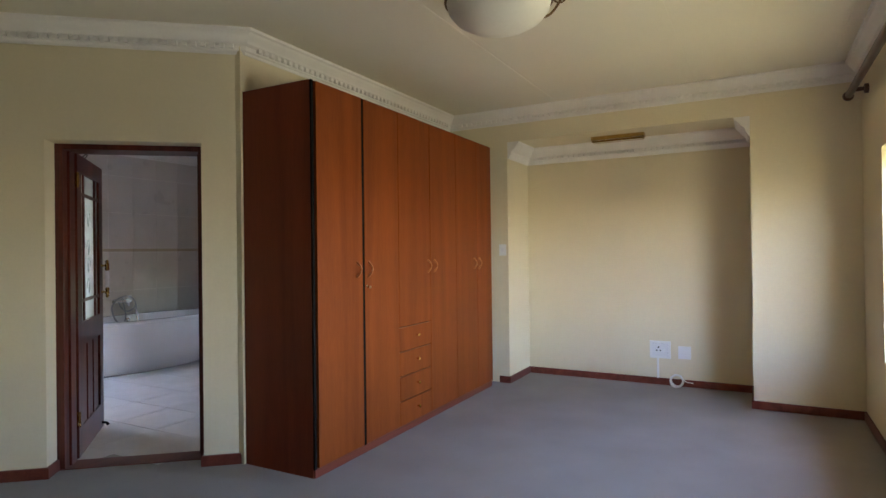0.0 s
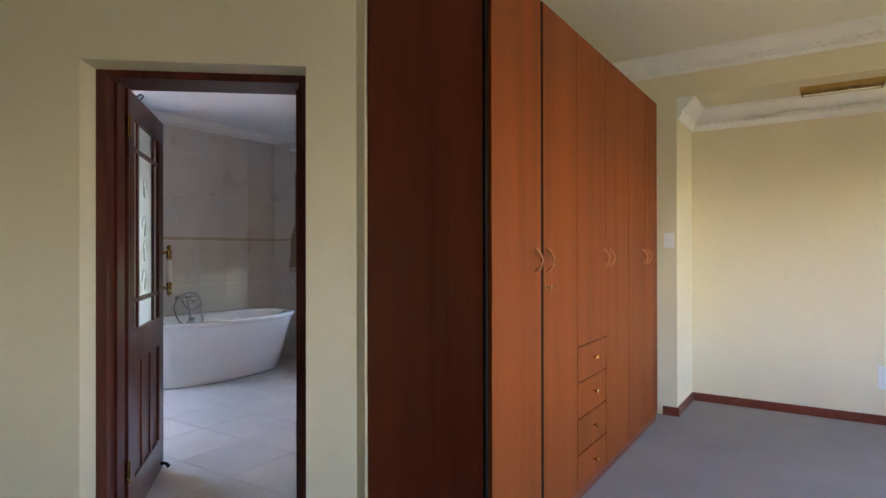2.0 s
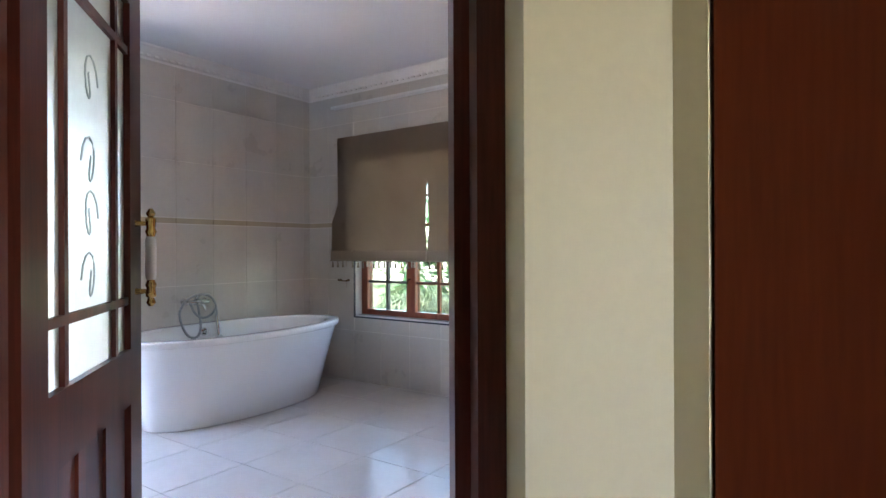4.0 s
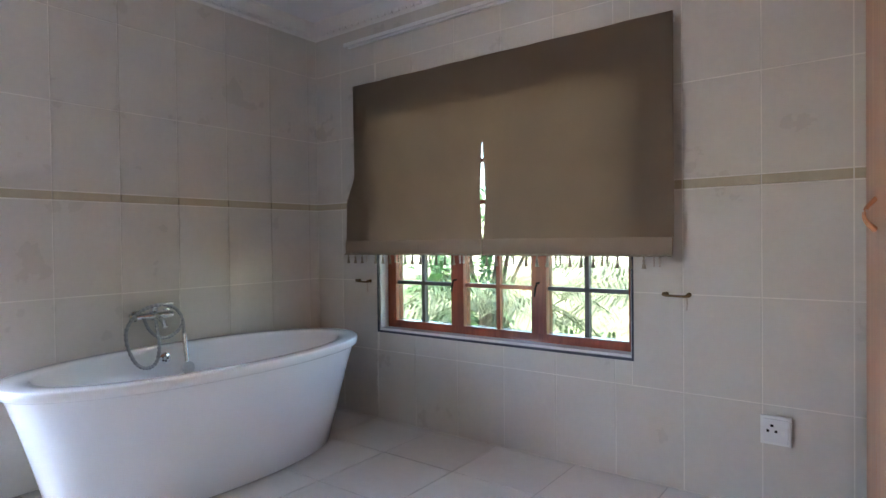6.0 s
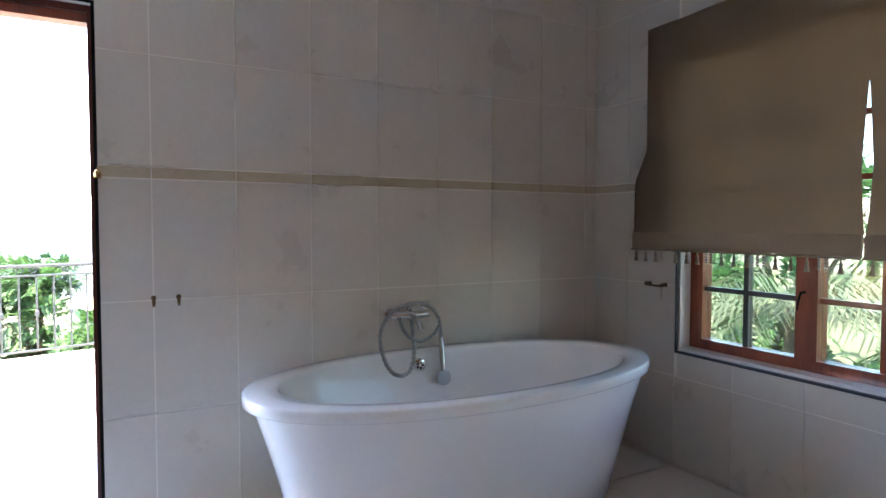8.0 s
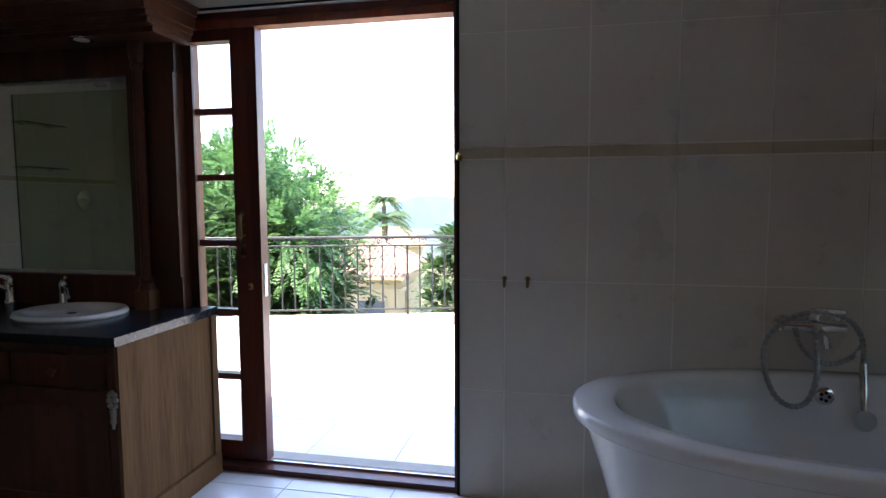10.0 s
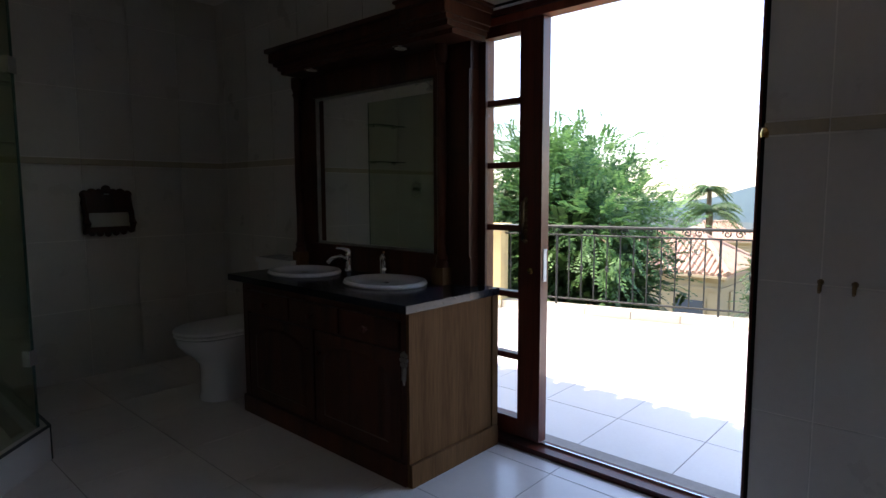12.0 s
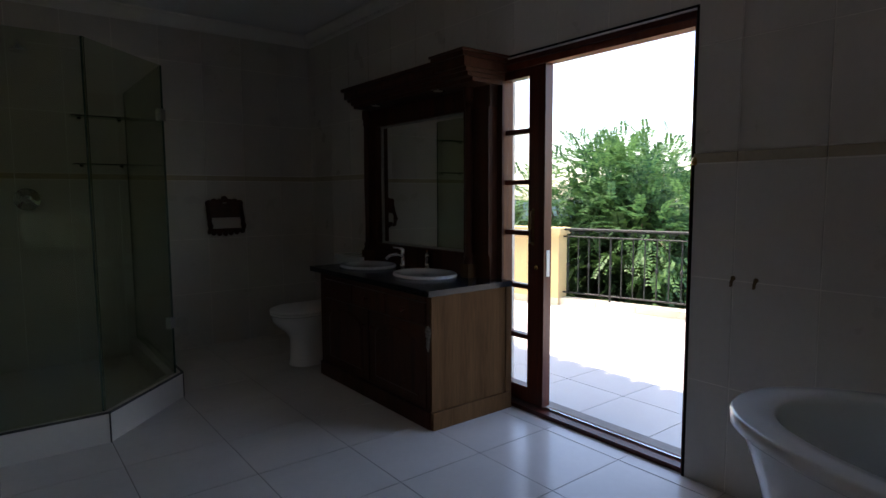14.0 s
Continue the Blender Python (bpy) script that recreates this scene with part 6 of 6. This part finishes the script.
for y in (-3.3, -5.2):
    wn_ = slab(house, "window", (HX1 + 0.002, y - 0.55, EZ - 1.75), (HX1 + 0.05, y + 0.55, EZ - 0.75), STUCCO, 0.01)
    slab(wn_, "pane", (HX1 + 0.0505, y - 0.48, EZ - 1.68), (HX1 + 0.06, y + 0.48, EZ - 0.82), GLASSY, 0.004, "dark blue window pane")
slab(house, "shutter", (HX1 - 1.55, HY1 + 0.002, EZ - 1.75), (HX1 - 0.95, HY1 + 0.06, EZ - 0.60), STUCCO, 0.01)
slab(house, "gutter", (X1 + 0.001, Y0, EZ - 0.02), (X1 + 0.09, Y1, EZ + 0.05), STUCCO, 0.01)
house2 = copy_thing(house, pose(-44, -8.5, GROUND_Z - 0.4, 0, 0, 25))
tagged(house2, "more distant house with a clay tile roof")

# far hills and plain, with the haze of the air put into their colours
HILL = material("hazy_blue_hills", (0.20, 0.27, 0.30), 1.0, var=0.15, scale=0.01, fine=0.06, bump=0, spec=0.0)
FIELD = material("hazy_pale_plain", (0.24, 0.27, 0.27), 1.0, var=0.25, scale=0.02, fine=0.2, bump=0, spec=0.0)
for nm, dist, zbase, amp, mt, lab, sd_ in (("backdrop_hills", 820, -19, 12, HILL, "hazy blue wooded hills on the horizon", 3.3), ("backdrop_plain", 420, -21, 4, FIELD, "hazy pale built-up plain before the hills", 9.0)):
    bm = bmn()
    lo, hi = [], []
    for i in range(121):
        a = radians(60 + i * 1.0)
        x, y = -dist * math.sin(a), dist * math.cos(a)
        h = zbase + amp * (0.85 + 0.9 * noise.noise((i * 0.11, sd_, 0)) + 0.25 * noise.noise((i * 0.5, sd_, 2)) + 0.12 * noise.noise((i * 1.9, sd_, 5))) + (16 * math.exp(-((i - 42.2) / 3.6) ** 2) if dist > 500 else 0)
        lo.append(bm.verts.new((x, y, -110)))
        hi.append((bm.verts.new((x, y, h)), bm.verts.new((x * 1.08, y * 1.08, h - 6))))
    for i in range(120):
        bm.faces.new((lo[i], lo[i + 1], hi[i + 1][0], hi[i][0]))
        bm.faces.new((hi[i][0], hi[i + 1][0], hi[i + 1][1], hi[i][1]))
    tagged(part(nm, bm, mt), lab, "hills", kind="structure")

# ---- tiles, laid last ----
MESHES = {}


def piece(name, parent, size, at, mt, rot=None, r=0.0012):
    """One tile; alike tiles share a mesh. size along x, y, z about its centre."""
    key = (name, mt.name, *[round(s, 3) for s in size])
    if key not in MESHES:
        bm = bmn()
        hx, hy, hz = [s / 2 for s in size]
        box(bm, (-hx, -hy, -hz), (hx, hy, hz))
        rounded(bm, r, 1)
        me = bpy.data.meshes.new(name)
        bm.to_mesh(me)
        bm.free()
        me.materials.append(mt)
        MESHES[key] = me
    ob = new(name, MESHES[key])
    ob.parent = parent
    ob.location = at
    return ob


G = 0.005
rows = [(0.0, 0.455), (0.455, 0.91), (0.91, 1.392), (1.440, 1.880), (1.880, 2.340), (2.340, 2.62)]
BAND = (1.393, 1.439)


def cells(lo, hi, anchor, pitch):
    k0 = math.floor((lo - anchor) / pitch)
    edges = [lo] + [anchor + k * pitch for k in range(k0, k0 + 60) if lo + 0.02 < anchor + k * pitch < hi - 0.02] + [hi]
    return list(zip(edges, edges[1:]))


def minus(a, b, z0, z1, hole):
    """Parts of the rectangle (a, b, z0, z1) left round a hole."""
    h0, h1, k0, k1 = hole
    if b <= h0 or a >= h1 or z1 <= k0 or z0 >= k1:
        return [(a, b, z0, z1)]
    out = []
    if a < h0:
        out.append((a, h0, z0, z1))
    if b > h1:
        out.append((h1, b, z0, z1))
    a, b = max(a, h0), min(b, h1)
    if z0 < k0:
        out.append((a, b, z0, k0))
    if z1 > k1:
        out.append((a, b, k1, z1))
    return out


def tile_wall(parent, axis, face, sign, lo, hi, anchor, pitch, hole=None, skip=()):
    t = 0.012
    for a, b in cells(lo, hi, anchor, pitch):
        for z0, z1 in rows + [BAND]:
            for a2, b2, c, d in (minus(a, b, z0, z1, hole) if hole else [(a, b, z0, z1)]):
                if b2 - a2 < 0.015 or d - c < 0.015:
                    continue
                band = (z0, z1) == BAND
                th = 0.018 if band else t
                w, h = round(b2 - a2 - G, 3), round(d - c - G, 3)
                mid_, zc = (a2 + b2) / 2, (c + d) / 2
                off = face + sign * (th / 2 - 0.002 + random.uniform(0, 0.0006))
                if axis == "y":
                    piece("border_tile" if band else "wall_tile", parent, (th, w, h), (off, mid_, zc), TRIM_TILE if band else WALL_TILE)
                else:
                    piece("border_tile" if band else "wall_tile", parent, (w, th, h), (mid_, off, zc), TRIM_TILE if band else WALL_TILE)


obs = bpy.data.objects
tile_wall(obs["wall_bath"], "y", TX, 1, SY + 0.012, WY - 0.012, 2.992, 0.319, (SD0, SD1, -1, 2.05))
tile_wall(obs["wall_window"], "x", WY, -1, TX + 0.001, -3.11, -6.67, 0.322, (WX0, WX1, WZ0, WZ1))
tile_wall(obs["wall_shower"], "x", SY, 1, TX + 0.001, CB.x - 0.052, -6.61, 0.322)

P = 0.468
for a, b in cells(TX + 0.012, -2.95, -6.36, P):
    for c, d in cells(SY, WY - 0.012, 2.06, P):
        mx_, my_ = (a + b) / 2, (c + d) / 2
        inside = (Vector((mx_, my_)) - DA).dot(DN)
        if (mx_ > -4.6 and inside < 0.12 and my_ < 2.9) or (mx_ > -4.35 and my_ < 1.3):
            continue
        if inside < 0.75 and mx_ > -4.6 and my_ < 2.9:
            # pieces cut along the doorway
            for e0, e1 in ((a, (a + b) / 2), ((a + b) / 2, b)):
                for g0, g1 in ((c, (c + d) / 2), ((c + d) / 2, d)):
                    if (Vector(((e0 + e1) / 2, (g0 + g1) / 2)) - DA).dot(DN) > 0.25:
                        piece("floor_tile", bath_floor, (round(e1 - e0 - 0.0003, 3), round(g1 - g0 - 0.0003, 3), 0.012), ((e0 + e1) / 2, (g0 + g1) / 2, -0.006), FLOOR_TILE)
            continue
        piece("floor_tile", bath_floor, (round(b - a - 0.005, 3), round(d - c - 0.005, 3), 0.012), (mx_, my_, -0.006 + random.uniform(-0.0004, 0.0004)), FLOOR_TILE)
PT = 0.462
for a, b in cells(-10.4, TX - 0.235, -7.21, PT):
    for c, d in cells(-3.2, 4.6, 1.97, PT):
        mx_, my_ = (a + b) / 2, (c + d) / 2
        if (Vector((mx_, my_)) - KA).dot(kn) > -0.02:
            continue
        piece("terrace_tile", terrace, (round(b - a - 0.005, 3), round(d - c - 0.005, 3), 0.012), (mx_, my_, TZ - 0.006 + random.uniform(-0.0004, 0.0004)), TERRACE_TILE, r=0.0015)
